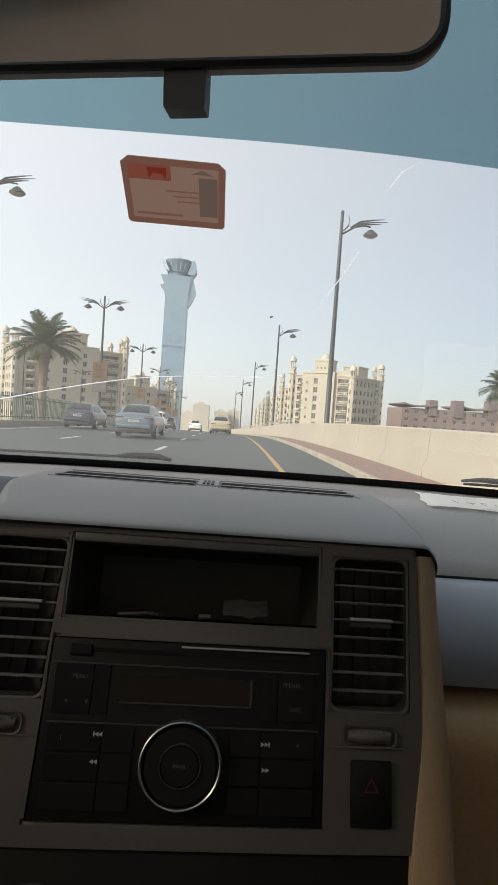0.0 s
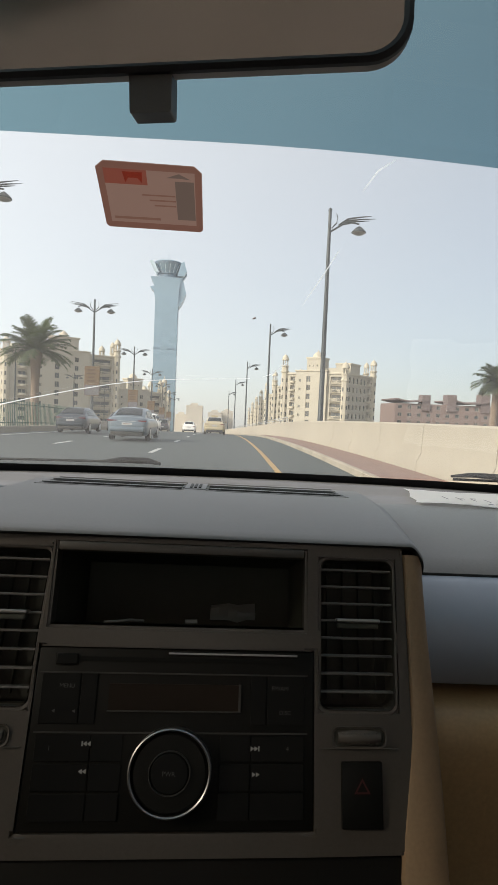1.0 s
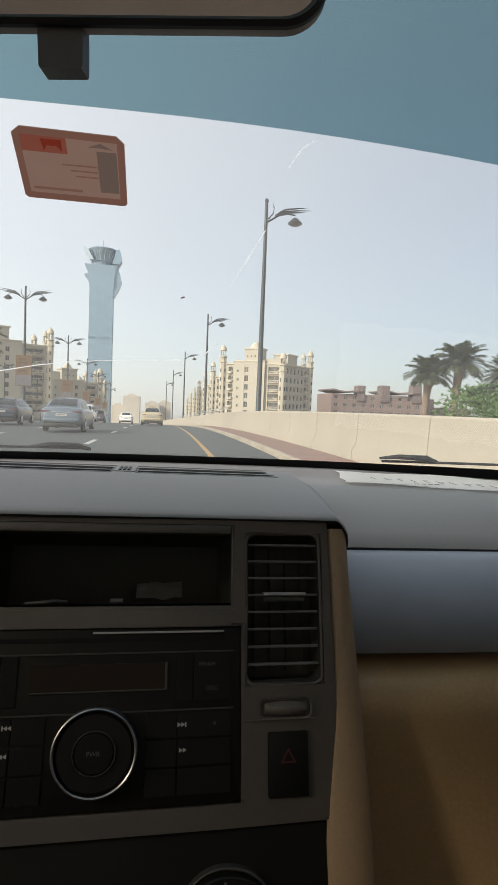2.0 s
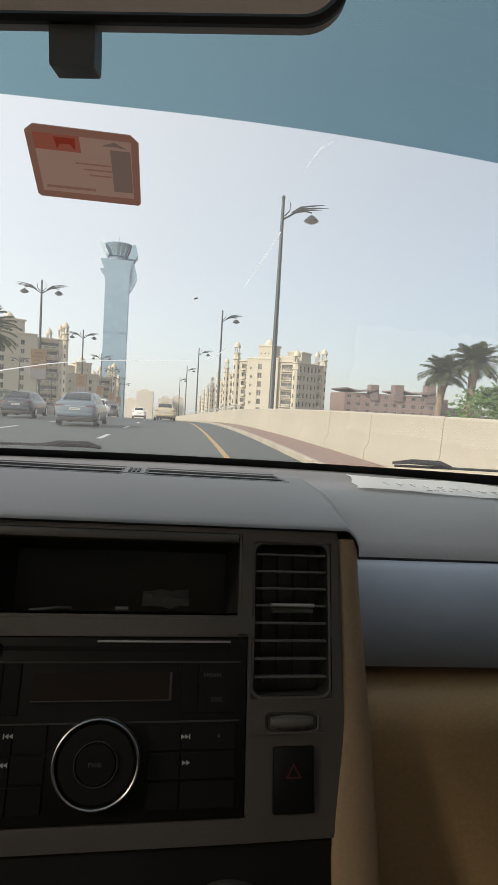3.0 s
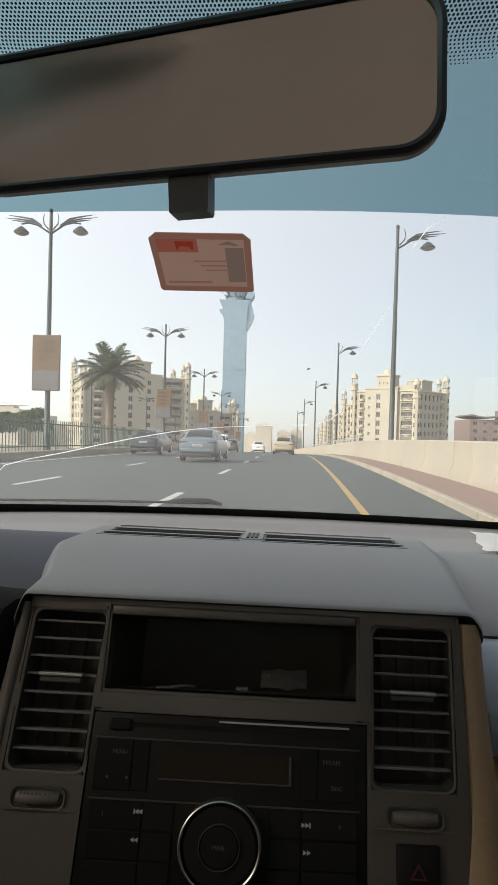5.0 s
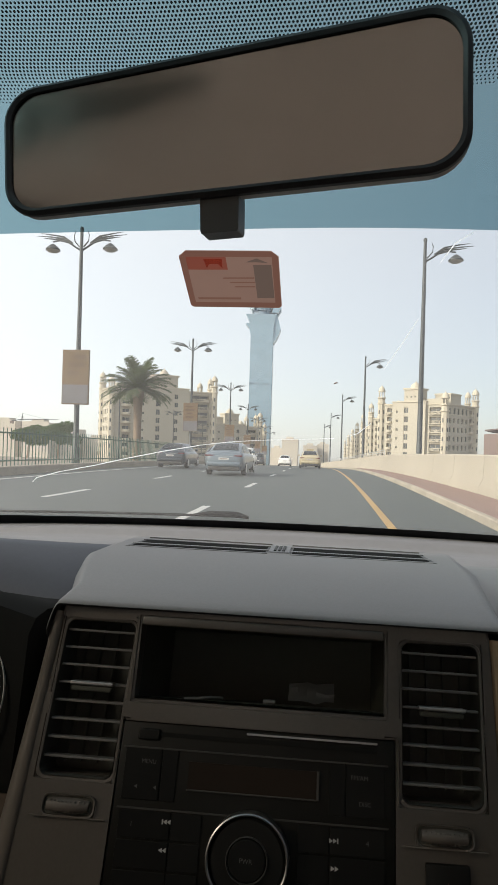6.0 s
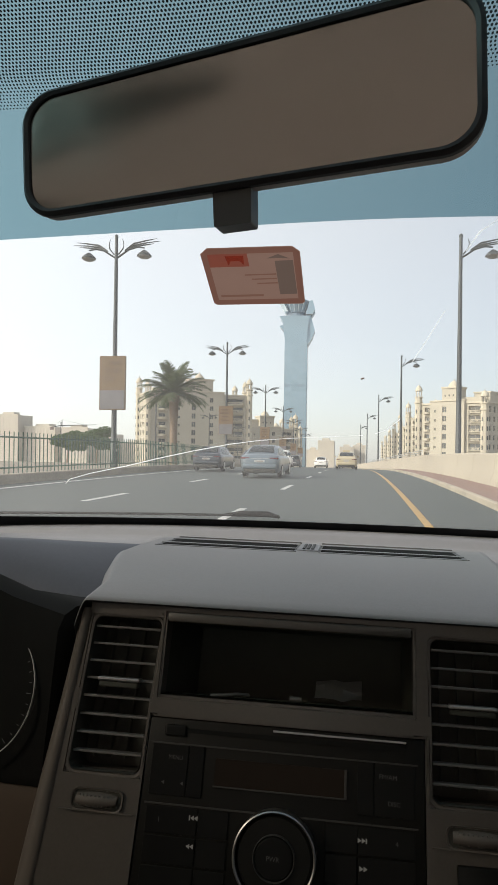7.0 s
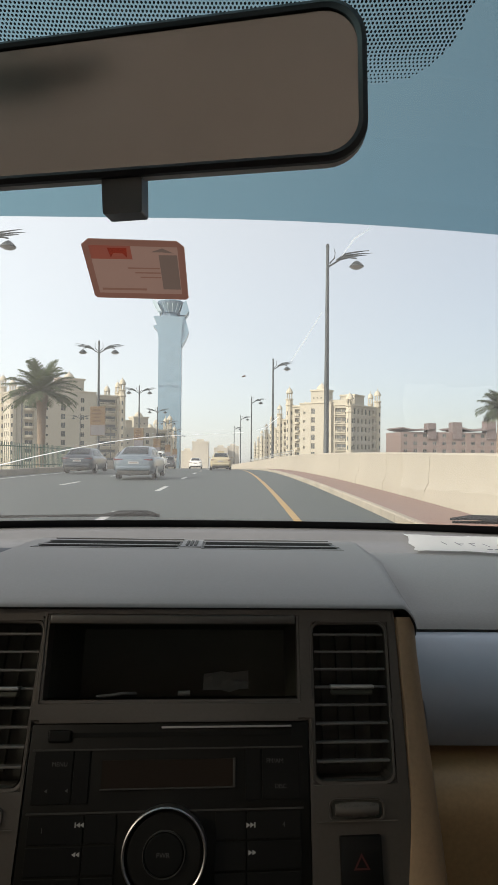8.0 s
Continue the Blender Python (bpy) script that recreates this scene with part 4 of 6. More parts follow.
for x, y, w, h in ((-52, 760, 20, 33), (-28, 800, 18, 27), (-70, 780, 16, 22), (-12, 820, 16, 30), (-95, 800, 22, 24), (-330, 700, 40, 36), (-290, 720, 30, 26), (-380, 740, 44, 40), (-250, 690, 30, 20), (-446, 690, 34, 58), (-405, 700, 42, 44), (-350, 685, 34, 42)):
    far_block(x, y, w, h)


# ---- control tower ----
def control_tower():
    """Origin under the middle of the shaft; the broad face looks along -y."""
    t = thing("control_tower", "slender pale blue clad tower with a flared glazed cabin on top", "tower")
    W, D, H = 6.6, 6.5, 84.0
    n = 30
    z_low = -40.0
    for k in range(n):
        z0, z1 = z_low + (H - 11 - z_low) * k / n, z_low + (H - 11 - z_low) * (k + 1) / n
        for x0, x1 in ((-W, -W / 3), (-W / 3, W / 3), (W / 3, W)):
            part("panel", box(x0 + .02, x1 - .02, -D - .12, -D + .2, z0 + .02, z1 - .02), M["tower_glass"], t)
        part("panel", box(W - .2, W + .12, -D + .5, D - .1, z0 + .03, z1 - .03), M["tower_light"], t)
    part("core", box(-W + .05, W - .05, -D - .06, D, z_low, H - 8), M["tower_glass"], t)
    part("corner_joint", box(W - .1, W + .14, -D - .02, -D + .42, z_low, H - 14), M["tower_dark"], t)
    for x0, x1 in ((-W - .1, -W * .5), (W * .2, W * .75)):
        part("louvre", box(x0, x1, -D - .2, -D - .1, 38.4, 39.8), M["tower_dark"], t, "dark louvre strip")
    part("louvre", box(W + .1, W + .2, -D + 1.5, D - 3, 36, 46), M["tower_dark"], t, "dark slot")
    rings = []
    for z, xl, xr, y0 in ((H - 12, W + .02, W + .02, -D - .14), (H - 7, W + .5, W + .4, -D - .3), (H - 3, W + 1.6, W + 1.0, -D - .6), (H - .2, W + 3.0, W + 1.6, -D - .8), (H, W + 3.0, W + 1.6, -D - .8), (H + .3, W - 1.0, W - 1.0, -D + 1.2)):
        rings.append([(-xl, y0, z), (xr, y0, z), (xr, D, z), (-xl, D, z)])
    part("collar", loft(rings), M["tower_glass"], t, "flared collar under the cabin")
    # the gallery's shade is put in as the dark band colour
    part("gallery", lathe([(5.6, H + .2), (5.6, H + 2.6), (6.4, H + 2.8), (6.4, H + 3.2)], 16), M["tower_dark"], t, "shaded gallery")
    cabin = part("cabin", lathe([(5.3, H + 3.1), (6.1, H + 5.2), (7.7, H + 8.6), (8.1, H + 10.4), (7.6, H + 10.9), (1.0, H + 11.3)], 16), M["tower_glass"], t, "flared glazed cabin")
    for k in range(16):
        a = 2 * math.pi * (k + .5) / 16
        part("mullion", tube([(5.4 * math.cos(a), 5.4 * math.sin(a), H + 3.2), (7.75 * math.cos(a), 7.75 * math.sin(a), H + 8.6)], .14, 4), M["tower_light"], cabin)
    part("cabin_band", lathe([(7.82, H + 8.7), (8.14, H + 10.2)], 16), M["tower_dark"], cabin, "dark glazing band")
    def slab(name, pts, y0, y1, mat, label=""):
        return part(name, loft([[(x, y, H + z) for x, z in pts] for y in (y0, y1)]), mat, t, label)

    right_wing = ((5.6, 1.2), (6.4, 4.1), (7.6, 9.6), (9.4, 10.4), (11.0, 4.4), (9.2, 1.2))
    left_wing = ((-4.8, 3.1), (-6.6, 3.1), (-10.4, 9.8), (-9.2, 10.6), (-7.4, 8.6))
    for y0, y1 in ((-6.4, -2.2), (2.2, 6.2)):
        slab("upper_wing", right_wing, y0, y1, M["tower_glass"], "leaning pale wing panel")
        slab("upper_wing", left_wing, y0, y1, M["tower_light"], "leaning pale wing panel")
    slab("side_wing", ((5.6, -18.5), (6.3, -6.2), (7.0, -3.0), (8.4, 1.0), (11.0, -9.0), (9.6, -13.4), (7.0, -18.5)), -6.3, 4.5, M["tower_glass"], "kite-shaped side wing")
    slab("wing_window", ((6.8, -6.2), (7.9, -5.6), (8.4, -12.8), (7.2, -14.6)), -6.45, -6.28, M["tower_dark"])
    slab("side_wing", ((-9.8, -6.0), (-7.6, -8.6), (-6.6, -14.0), (-6.6, -5.0)), -5.5, 4.5, M["tower_glass"])
    for x, hh in ((0.0, 5.5), (-3.4, 2.4), (1.6, 2.0)):
        part("antenna", tube([(x, 0, H + 10.8), (x + .15, 0, H + 11.2 + hh)], .13, 5), M["tower_dark"], t)
    return t


tower = stand(control_tower(), -47.6, 400, 0, 4)
tower.matrix_basis = tower.matrix_basis @ Matrix.Diagonal((1.10, 1.10, 1.0, 1.0))


# ---- crane far off ----
crane = thing("tower_crane", "slim tower crane over the far buildings", "crane", at=(-370, 690, -36))
top = 60.0
mast = bmesh.new()
for dx in (-.9, .9):
    for dy in (-.9, .9):
        tube([(dx, dy, 0), (dx, dy, top)], .16, 4, mast)
for k in range(20):
    z = k * top / 20
    tube([(-.9, -.9, z), (.9, -.9, z + top / 20)], .1, 4, mast)
part("mast", mast, M["steel_dark"], crane)
part("jib", tube([(-14, 0, top - 6.5), (0, 0, top - 4), (46, 0, top - 3)], [.5, .6, .3], 4), M["steel_dark"], crane)
part("apex", tube([(0, 0, top - 5), (1, 0, top + 3)], .4, 4), M["steel_dark"], crane)
part("stay", tube([(-13, 0, top - 6), (1, 0, top + 3), (30, 0, top - 3)], .12, 4), M["steel_dark"], crane)
part("counterweight", box(-15, -11, -1, 1, top - 9.5, top - 6.2), M["stone_grey"], crane)


# ---- car cabin ----
# face of the centre stack: leans back 19 degrees and turns a little towards the driver
LEAN = 0.34
TILT = math.degrees(math.atan(LEAN))


def face(x, z, out=0.0):
    """A point on the stack's face, out metres towards the seats."""
    c, s = math.cos(math.atan(LEAN)), math.sin(math.atan(LEAN))
    z = 1.1205 + 0.94 * (z - 1.12) - 0.08 * x * max(0.0, z - 1.04)
    x += (0.0055 - 0.05 * max(0.0, 1.185 - z)) * smooth01(0.094, 0.106, -x) + 0.0028 * smooth01(0.094, 0.106, x)
    return (x, 0.4665 + LEAN * (z - 1.197) + 0.05 * x - out * c, z + out * s)


def face_box(x0, x1, z0, z1, o0, o1, bevel=0.0, seg=2, bm=None):
    b = bm or bmesh.new()
    vs = [b.verts.new(face(x, z, o)) for x in (x0, x1) for o in (o0, o1) for z in (z0, z1)]
    fs = [b.faces.new([vs[i] for i in f]) for f in ((0, 1, 3, 2), (4, 6, 7, 5), (0, 4, 5, 1), (2, 3, 7, 6), (0, 2, 6, 4), (1, 5, 7, 3))]
    if bevel:
        bmesh.ops.bevel(b, geom=list({e for f in fs for e in f.edges}), offset=bevel, segments=seg, affect="EDGES", profile=0.5)
    return b


def face_ring(cx, cz, r0, r1, o0, o1, seg=48):
    """A ring with thickness on the stack's face."""
    b = bmesh.new()
    rings = []
    for r, o in ((r0, o0), (r0, o1), ((r0 + r1) / 2, o1 + 0.0006), (r1, o1), (r1, o0)):
        rings.append([face(cx + r * math.cos(a), cz + r * math.sin(a), o) for a in [2 * math.pi * k / seg for k in range(seg)]])
    rings.append(rings[0])
    return loft(rings, True, False)


def face_disc(cx, cz, r, o0, o1, seg=40, bev=0.001):
    rings = [[face(cx + rr * math.cos(a), cz + rr * math.sin(a), o) for a in [2 * math.pi * k / seg for k in range(seg)]] for rr, o in ((r, o0), (r, o1 - bev), (r - bev, o1))]
    return loft(rings)


dashboard = thing("dashboard", "grey moulded plastic car dashboard with tan trim", "dashboard", kind="structure")

# upper pad with a raised hood over the stack
LEDGE = [(0.802, 1.1792), (0.808, 1.1815), (0.90, 1.1795), (0.955, 1.179), (0.965, 1.186), (1.05, 1.184)]
HOOD = [(0.470, 1.1965), (0.456, 1.2005), (0.4495, 1.2028), (0.4485, 1.2042), (0.4495, 1.2055), (0.453, 1.2066), (0.465, 1.2079), (0.50, 1.2092), (0.56, 1.2101), (0.63, 1.2102), (0.722, 1.2094), (0.752, 1.2086), (0.775, 1.2035)] + LEDGE
SIDE = [(0.570, 1.150), (0.545, 1.153), (0.533, 1.158), (0.533, 1.163), (0.540, 1.168), (0.56, 1.173), (0.59, 1.1790), (0.63, 1.1855), (0.67, 1.1895), (0.71, 1.1925), (0.75, 1.1930), (0.78, 1.1905), (0.798, 1.1845)] + LEDGE
DRIVER = [(0.76, 1.120), (0.735, 1.122), (0.722, 1.125), (0.719, 1.130), (0.722, 1.138), (0.727, 1.147), (0.734, 1.157), (0.743, 1.168), (0.753, 1.178), (0.764, 1.1860), (0.775, 1.1910), (0.786, 1.1930), (0.796, 1.1880)] + LEDGE
rings = []
XSP = [-0.70, -0.60, -0.50, -0.44, -0.39, -0.35, -0.33] + [-0.31 + 0.004 * k for k in range(26)] + [-0.208 + 0.002 * k for k in range(27)] + [-0.15, -0.12, -0.08, -0.04, 0, 0.04, 0.08, 0.12, 0.15] + [0.156 + 0.002 * k for k in range(27)] + [0.212 + 0.004 * k for k in range(26)] + [0.33, 0.35, 0.40, 0.50, 0.60, 0.70]
for x in XSP:
    ring = []
    for k, ((yh, zh), (ys, zs)) in enumerate(zip(HOOD, SIDE if x > 0 else DRIVER)):
        # the hood widens towards the glass: the columns follow its edge
        hold = smooth01(0.06, 0.15, abs(x)) * smooth01(0.46, 0.30, abs(x))
        if x > 0:
            edge, shift = 0.1905, 0.014 * smooth01(0.46, 0.66, yh) * hold
        else:
            edge, shift = 0.1735, (-0.044 * smooth01(0.47, 0.64, yh) + 0.010 * smooth01(0.68, 0.77, yh)) * hold
            # the cowl over the instruments dips towards the stack
            dip = smooth01(-0.46, -0.22, x) * smooth01(0.80, 0.73, ys)
            ys, zs = ys - 0.05 * dip, zs - 0.014 * dip
        f = smooth01(edge - 0.004, edge + 0.020, abs(x))
        f1 = smooth01(edge - 0.014, edge + 0.018, abs(x))
        xx = x + shift
        lean_x = max(-0.2, min(0.2, xx))
        aft = smooth01(0.80, 0.74, yh)
        ring.append((xx, yh + (0.013 + 0.06 * lean_x) * aft + (ys - yh) * f - 0.16 * xx * xx * smooth01(0.75, 1.05, yh), zh - (0.003 + 0.015 * lean_x) * aft + (zs - zh) * f1 - 0.05 * max(0, abs(xx) - 0.25) ** 2))
    rings.append(ring)
CUT = next(k for k, x in enumerate(XSP) if x > -0.1945)
pad = part("pad", loft([r[3:14] for r in rings[CUT:]], False, False), M["pad"], dashboard, "grey grained upper pad with a raised hood", smooth=True)
part("cowl", loft([r[3:14] for r in rings[:CUT + 1]], False, False), M["cowl"], dashboard, "instrument cowl darkened in colour for shade", smooth=True)
part("rear_ledge", loft([r[13:] for r in rings], False, False), M["pad_side"], dashboard, "pale grey ledge below the glass", smooth=True)
part("pad_lip", loft([r[:4] for r in rings], False, False), M["plastic_black"], dashboard, "dark lip under the pad", smooth=True)

# demister slots: tapered grey recess, dark strips painting shade in two gaps between bars
def slot_piece(name, s, y0, y1, z0, z1, x0, x1, mat, parent):
    b = bmesh.new()
    taper = 0.012
    pts = [(x0, y0), (x1 + taper * (0.750 - y0) / 0.07, y0), (x1 + taper * (0.750 - y1) / 0.07, y1), (x0, y1)]
    pts = [(s * x - 0.008, y) for x, y in pts]
    lo = [b.verts.new((x, y + 0.013 + 0.06 * x, z0 - 0.003 - 0.015 * x - 0.006 * (y - 0.70))) for x, y in pts]
    hi = [b.verts.new((x, y + 0.013 + 0.06 * x, z1 - 0.003 - 0.015 * x - 0.006 * (y - 0.70))) for x, y in pts]
    b.faces.new(lo)
    b.faces.new(hi)
    for k in range(4):
        b.faces.new((lo[k], lo[(k + 1) % 4], hi[(k + 1) % 4], hi[k]))
    return part(name, b, mat, parent)


for s in (-1, 1):
    slot = slot_piece("demister_slot", s, 0.682, 0.746, 1.203, 1.2099, 0.013, 0.166, M["slot_wall"], dashboard)
    for y0, y1 in ((0.6880, 0.6985), (0.7040, 0.7270)):
        slot_piece("gap_shade", s, y0, y1, 1.2050, 1.2105, 0.0155, 0.1605, M["void"], slot)
    for y0, y1, z in ((0.6810, 0.6845, 1.2102), (0.6985, 0.7040, 1.2106), (0.7270, 0.7350, 1.2108), (0.7430, 0.7475, 1.2112)):
        slot_piece("bar", s, y0, y1, 1.2030, z, 0.0125, 0.1665, M["pad"], slot)
part("sensor", box(-0.0205, 0.0045, 0.703, 0.745, 1.2020, 1.2080, 0.001), M["pad_side"], dashboard)
for k in range(3):
    part("sensor_rib", box(-0.0145 + 0.005 * k, -0.0115 + 0.005 * k, 0.708, 0.740, 1.2075, 1.2091), M["plastic_black"], dashboard)

# fascia plate with its openings
XC = [-0.1645, -0.160, -0.1035, -0.0935, 0.0935, 0.1035, 0.160, 0.1680]
ZC = [0.988, 1.003, 1.0055, 1.0515, 1.082, 1.123, 1.138, 1.192, 1.197, 1.2072]


def solid(x, z):
    if abs(x) < 0.0935 and (1.138 < z < 1.197):
        return False
    if abs(x) < 0.1 and 1.003 < z < 1.123:
        return False
    if 0.1035 < abs(x) < 0.160 and 1.082 < z < 1.192:
        return False
    return True


XC2 = sorted(set(XC + [-0.1, 0.1]))
b = bmesh.new()
vmap = {}


def fv(x, z, o):
    key = (round(x, 4), round(z, 4), o)
    if key not in vmap:
        bow = -0.004 * (x / 0.17) ** 2
        if abs(x) > 0.16:
            x += math.copysign(0.022 * max(0, 1.203 - z), x)
        vmap[key] = b.verts.new(face(x, z, o + bow))
    return vmap[key]


for x0, x1 in zip(XC2, XC2[1:]):
    for z0, z1 in zip(ZC, ZC[1:]):
        if not solid((x0 + x1) / 2, (z0 + z1) / 2):
            continue
        b.faces.new((fv(x0, z0, 0.003), fv(x1, z0, 0.003), fv(x1, z1, 0.003), fv(x0, z1, 0.003)))
rim = [e for e in b.edges if e.is_boundary]
r = bmesh.ops.extrude_edge_only(b, edges=rim)
for v in [g for g in r["geom"] if isinstance(g, bmesh.types.BMVert)]:
    v.co.y += 0.0137
    v.co.z -= 0.0040
bmesh.ops.bevel(b, geom=rim, offset=0.0022, segments=2, affect="EDGES")
fascia = part("fascia", b, M["fascia"], dashboard, "grey-brown satin stack fascia", smooth=True)

# open pocket over the radio
pk = bmesh.new()
for q in (((-.0975, 1.140), (.0975, 1.140)), ((.0975, 1.140), (.0975, 1.1975)), ((.0975, 1.1975), (-.0975, 1.1975)), ((-.0975, 1.1975), (-.0975, 1.140))):
    (xa, za), (xb, zb) = q
    pk.faces.new([pk.verts.new(face(xa, za, -.002)), pk.verts.new(face(xb, zb, -.002)), pk.verts.new(face(xb * .93, zb - .006, -.10)), pk.verts.new(face(xa * .93, za - .006, -.10))])
pk.faces.new([pk.verts.new(face(x * .93, z - .006, -.10)) for x, z in ((-.0975, 1.140), (.0975, 1.140), (.0975, 1.1975), (-.0975, 1.1975))])
pocket = part("pocket", pk, M["pocket"], dashboard, "empty black storage pocket")
part("pocket_lip", face_box(-.0925, .0925, 1.1915, 1.1985, -.006, .0052, .0014), M["fascia"], dashboard, smooth=True)

# air vents
def air_vent(s):
    cx = 0.1312 * s
    v = part("air_vent", face_box(cx - .0290, cx + .0290, 1.080, 1.194, -.030, -.028), M["duct"], dashboard, "tall black air vent with horizontal slats")
    rings = []
    for w, h, r, o in ((.0600, .1150, .006, -.003), (.0602, .1152, .007, .0026), (.0592, .1143, .007, .0032), (.0562, .1111, .007, .0028), (.0548, .1095, .0065, -.001)):
        rings.append([face(cx + x, 1.1370 + z, o - .0030) for x, z in rounded(w, h, r, 4)])
    part("vent_frame", loft(rings, True, False), M["fascia"], v, smooth=True)
    duct = [[face(cx + x, 1.1370 + z, o) for x, z in rounded(.0546, .1092, .0065, 4)] for o in (.0004, -.0285)]
    part("duct", loft(duct, True, False), M["duct"], v)
    for k in range(8):
        z = 1.0945 + 0.01285 * k
        part("slat", face_box(cx - .0273, cx + .0273, z - .0009, z + .0009, -.011, -.0028, .0005), M["slat"], v)
    for k in range(4):
        x = cx - .019 + .0127 * k
        part("rear_vane", face_box(x - .0006, x + .0006, 1.088, 1.19, -.028, -.023), M["duct"], v)
    tab = part("vent_tab", face_box(cx - .0160, cx + .0172, 1.1448, 1.1478, -.006, .0030, .0009), M["chrome"], v, "shiny slider tab")
    part("tab_grip", face_box(cx - .0150, cx + .0162, 1.1405, 1.1446, -.006, .0014, .0012), M["pocket"], v)
    # closing wheel under the vent
    rings = []
    for w, h, r, o in ((.0400, .0150, .005, .0018), (.0396, .0146, .005, .0031), (.0374, .0126, .0045, .0028), (.0365, .0116, .004, .0010)):
        rings.append([face(cx + x, 1.0640 + z, o) for x, z in rounded(w, h, r, 4)])
    rec = part("lever_recess", loft(rings, True, False), M["fascia"], dashboard, smooth=True)
    part("slit", face_box(cx - .0285, cx + .0285, 1.0564, 1.0571, .002, .0036, .0002), M["lever"], rec)
    part("recess_floor", face_box(cx - .018, cx + .018, 1.0580, 1.0700, -.002, .0015), M["duct"], rec)
    wheel = []
    for k in range(13):
        u = -1 + k / 6
        h = .0050 - .0014 * u * u
        o = .0064 - .0034 * u * u
        wheel.append([face(cx + .0155 * u, 1.0640 + h * math.cos(a), .0016 + max(.0006, o) * math.sin(a)) for a in [math.pi * q / 6 for q in range(7)]])
    lev = part("vent_lever", loft(wheel), M["lever"], rec, "ribbed thumb wheel", smooth=True)
    for k in range(9):
        u = -.8 + .2 * k
        part("rib", face_box(cx + .0155 * u - .0003, cx + .0155 * u + .0003, 1.0603, 1.0678, .0030, .0070 - .0034 * u * u, .0001), M["lever"], lev)


for s in (-1, 1):
    air_vent(s)

hz = part("hazard_switch", face_box(.1180, .1475, 1.0050, 1.0480, -.004, .0038, .0012), M["button"], dashboard, "black hazard switch with a red triangle", smooth=True)
tri = bmesh.new()
for a0, a1 in ((90, 210), (210, 330), (330, 90)):
    p0 = (.1325 + .0068 * math.cos(radians(a0)), 1.031 + .0068 * math.sin(radians(a0)))
    p1 = (.1325 + .0068 * math.cos(radians(a1)), 1.031 + .0068 * math.sin(radians(a1)))
    q0 = (.1325 + .0043 * math.cos(radians(a0)), 1.031 + .0043 * math.sin(radians(a0)))
    q1 = (.1325 + .0043 * math.cos(radians(a1)), 1.031 + .0043 * math.sin(radians(a1)))
    tri.faces.new([tri.verts.new(face(x, z, .0046)) for x, z in (p0, p1, q1, q0)])
part("triangle", tri, M["hazard_red"], hz)

# lower console with heater knobs
part("lower_console", face_box(-.168, .168, .80, .9865, -.03, -.004, .003), M["radio"], dashboard, smooth=True)
for x in (-.090, .090):
    k = part("heater_knob", face_disc(x, .934, .029, -.004, .012), M["radio"], dashboard, "round black heater knob", smooth=True)
    part("knob_ring", face_ring(x, .934, .0295, .0315, -.004, .003), M["seam"], k, smooth=True)
    part("pointer", face_box(x - .0009, x + .0009, .940, .960, .012, .0128), M["icon_dim"], k)

# tan side trims of the stack and outer panels
for s in (-1, 1):
    rings = []
    for k in range(13):
        z = 1.198 - 0.025 * k
        w0, w1 = 0.1655 + 0.022 * max(0, 1.203 - z), 0.1795 + 0.009 * smooth01(1.2, 1.0, z) + 0.003 * smooth01(1.05, 0.9, z)
        if s < 0:
            w0, w1 = w0 - 0.002, w1 - 0.004
        else:
            w0, w1 = w0 + 0.0030 - 0.013 * smooth01(1.085, 0.965, z), w1 + 0.0060
        wm = (w0 + w1) / 2
        rings.append([face(s * w0, z, -.012), face(s * w0, z, -.002), face(s * (w0 + .0015), z, .0004), face(s * (w0 + .004), z, .0012), face(s * wm, z, .0010), face(s * (w1 - .004), z, -.0015), face(s * (w1 - .001), z, -.005), face(s * (w1 + .001), z, -.011), face(s * (w1 + .004), z, -.05)])
    # the left trim gets the copy with shade in its colour
    part("stack_trim", loft(rings), M["trim_tan"] if s > 0 else M["trim_shade"], dashboard, "tan satin edge trim" if s > 0 else "satin edge trim darkened for shade", smooth=True)

up = loft([[(x, 0.575, 1.1545), (x, 0.548, 1.1545), (x, 0.541, 1.1535), (x, 0.535, 1.1505), (x + e * .001, 0.520, 1.142), (x + e * .002, 0.507, 1.128), (x + e * .004, 0.4985, 1.114), (x + e * .006, 0.4965, 1.101), (x + e * .006, 0.4985, 1.0860), (x + e * .006, 0.5045, 1.0760), (x + e * .006, 0.55, 1.072)] for x, e in ((0.1985, 1), (0.204, 1), (0.30, .5), (0.40, 0), (0.55, 0), (0.70, 0))], True, True)
part("upper_glovebox", up, M["glove_upper"], dashboard, "smooth slate upper glovebox panel", smooth=True)
lid = loft([[(x, 0.56, 1.0660), (x, 0.500, 1.0660), (x, 0.490, 1.0645), (x, 0.480, 1.0595), (x, 0.472, 1.051), (x, 0.467, 1.039), (x, 0.465, 1.015), (x, 0.463, 0.98), (x, 0.458, 0.90), (x, 0.445, 0.80), (x, 0.52, 0.78)] for x in (0.190, 0.198, 0.30, 0.45, 0.70)], True, True)
part("glovebox_lid", lid, M["glove_lid"], dashboard, "tan glovebox lid", smooth=True)

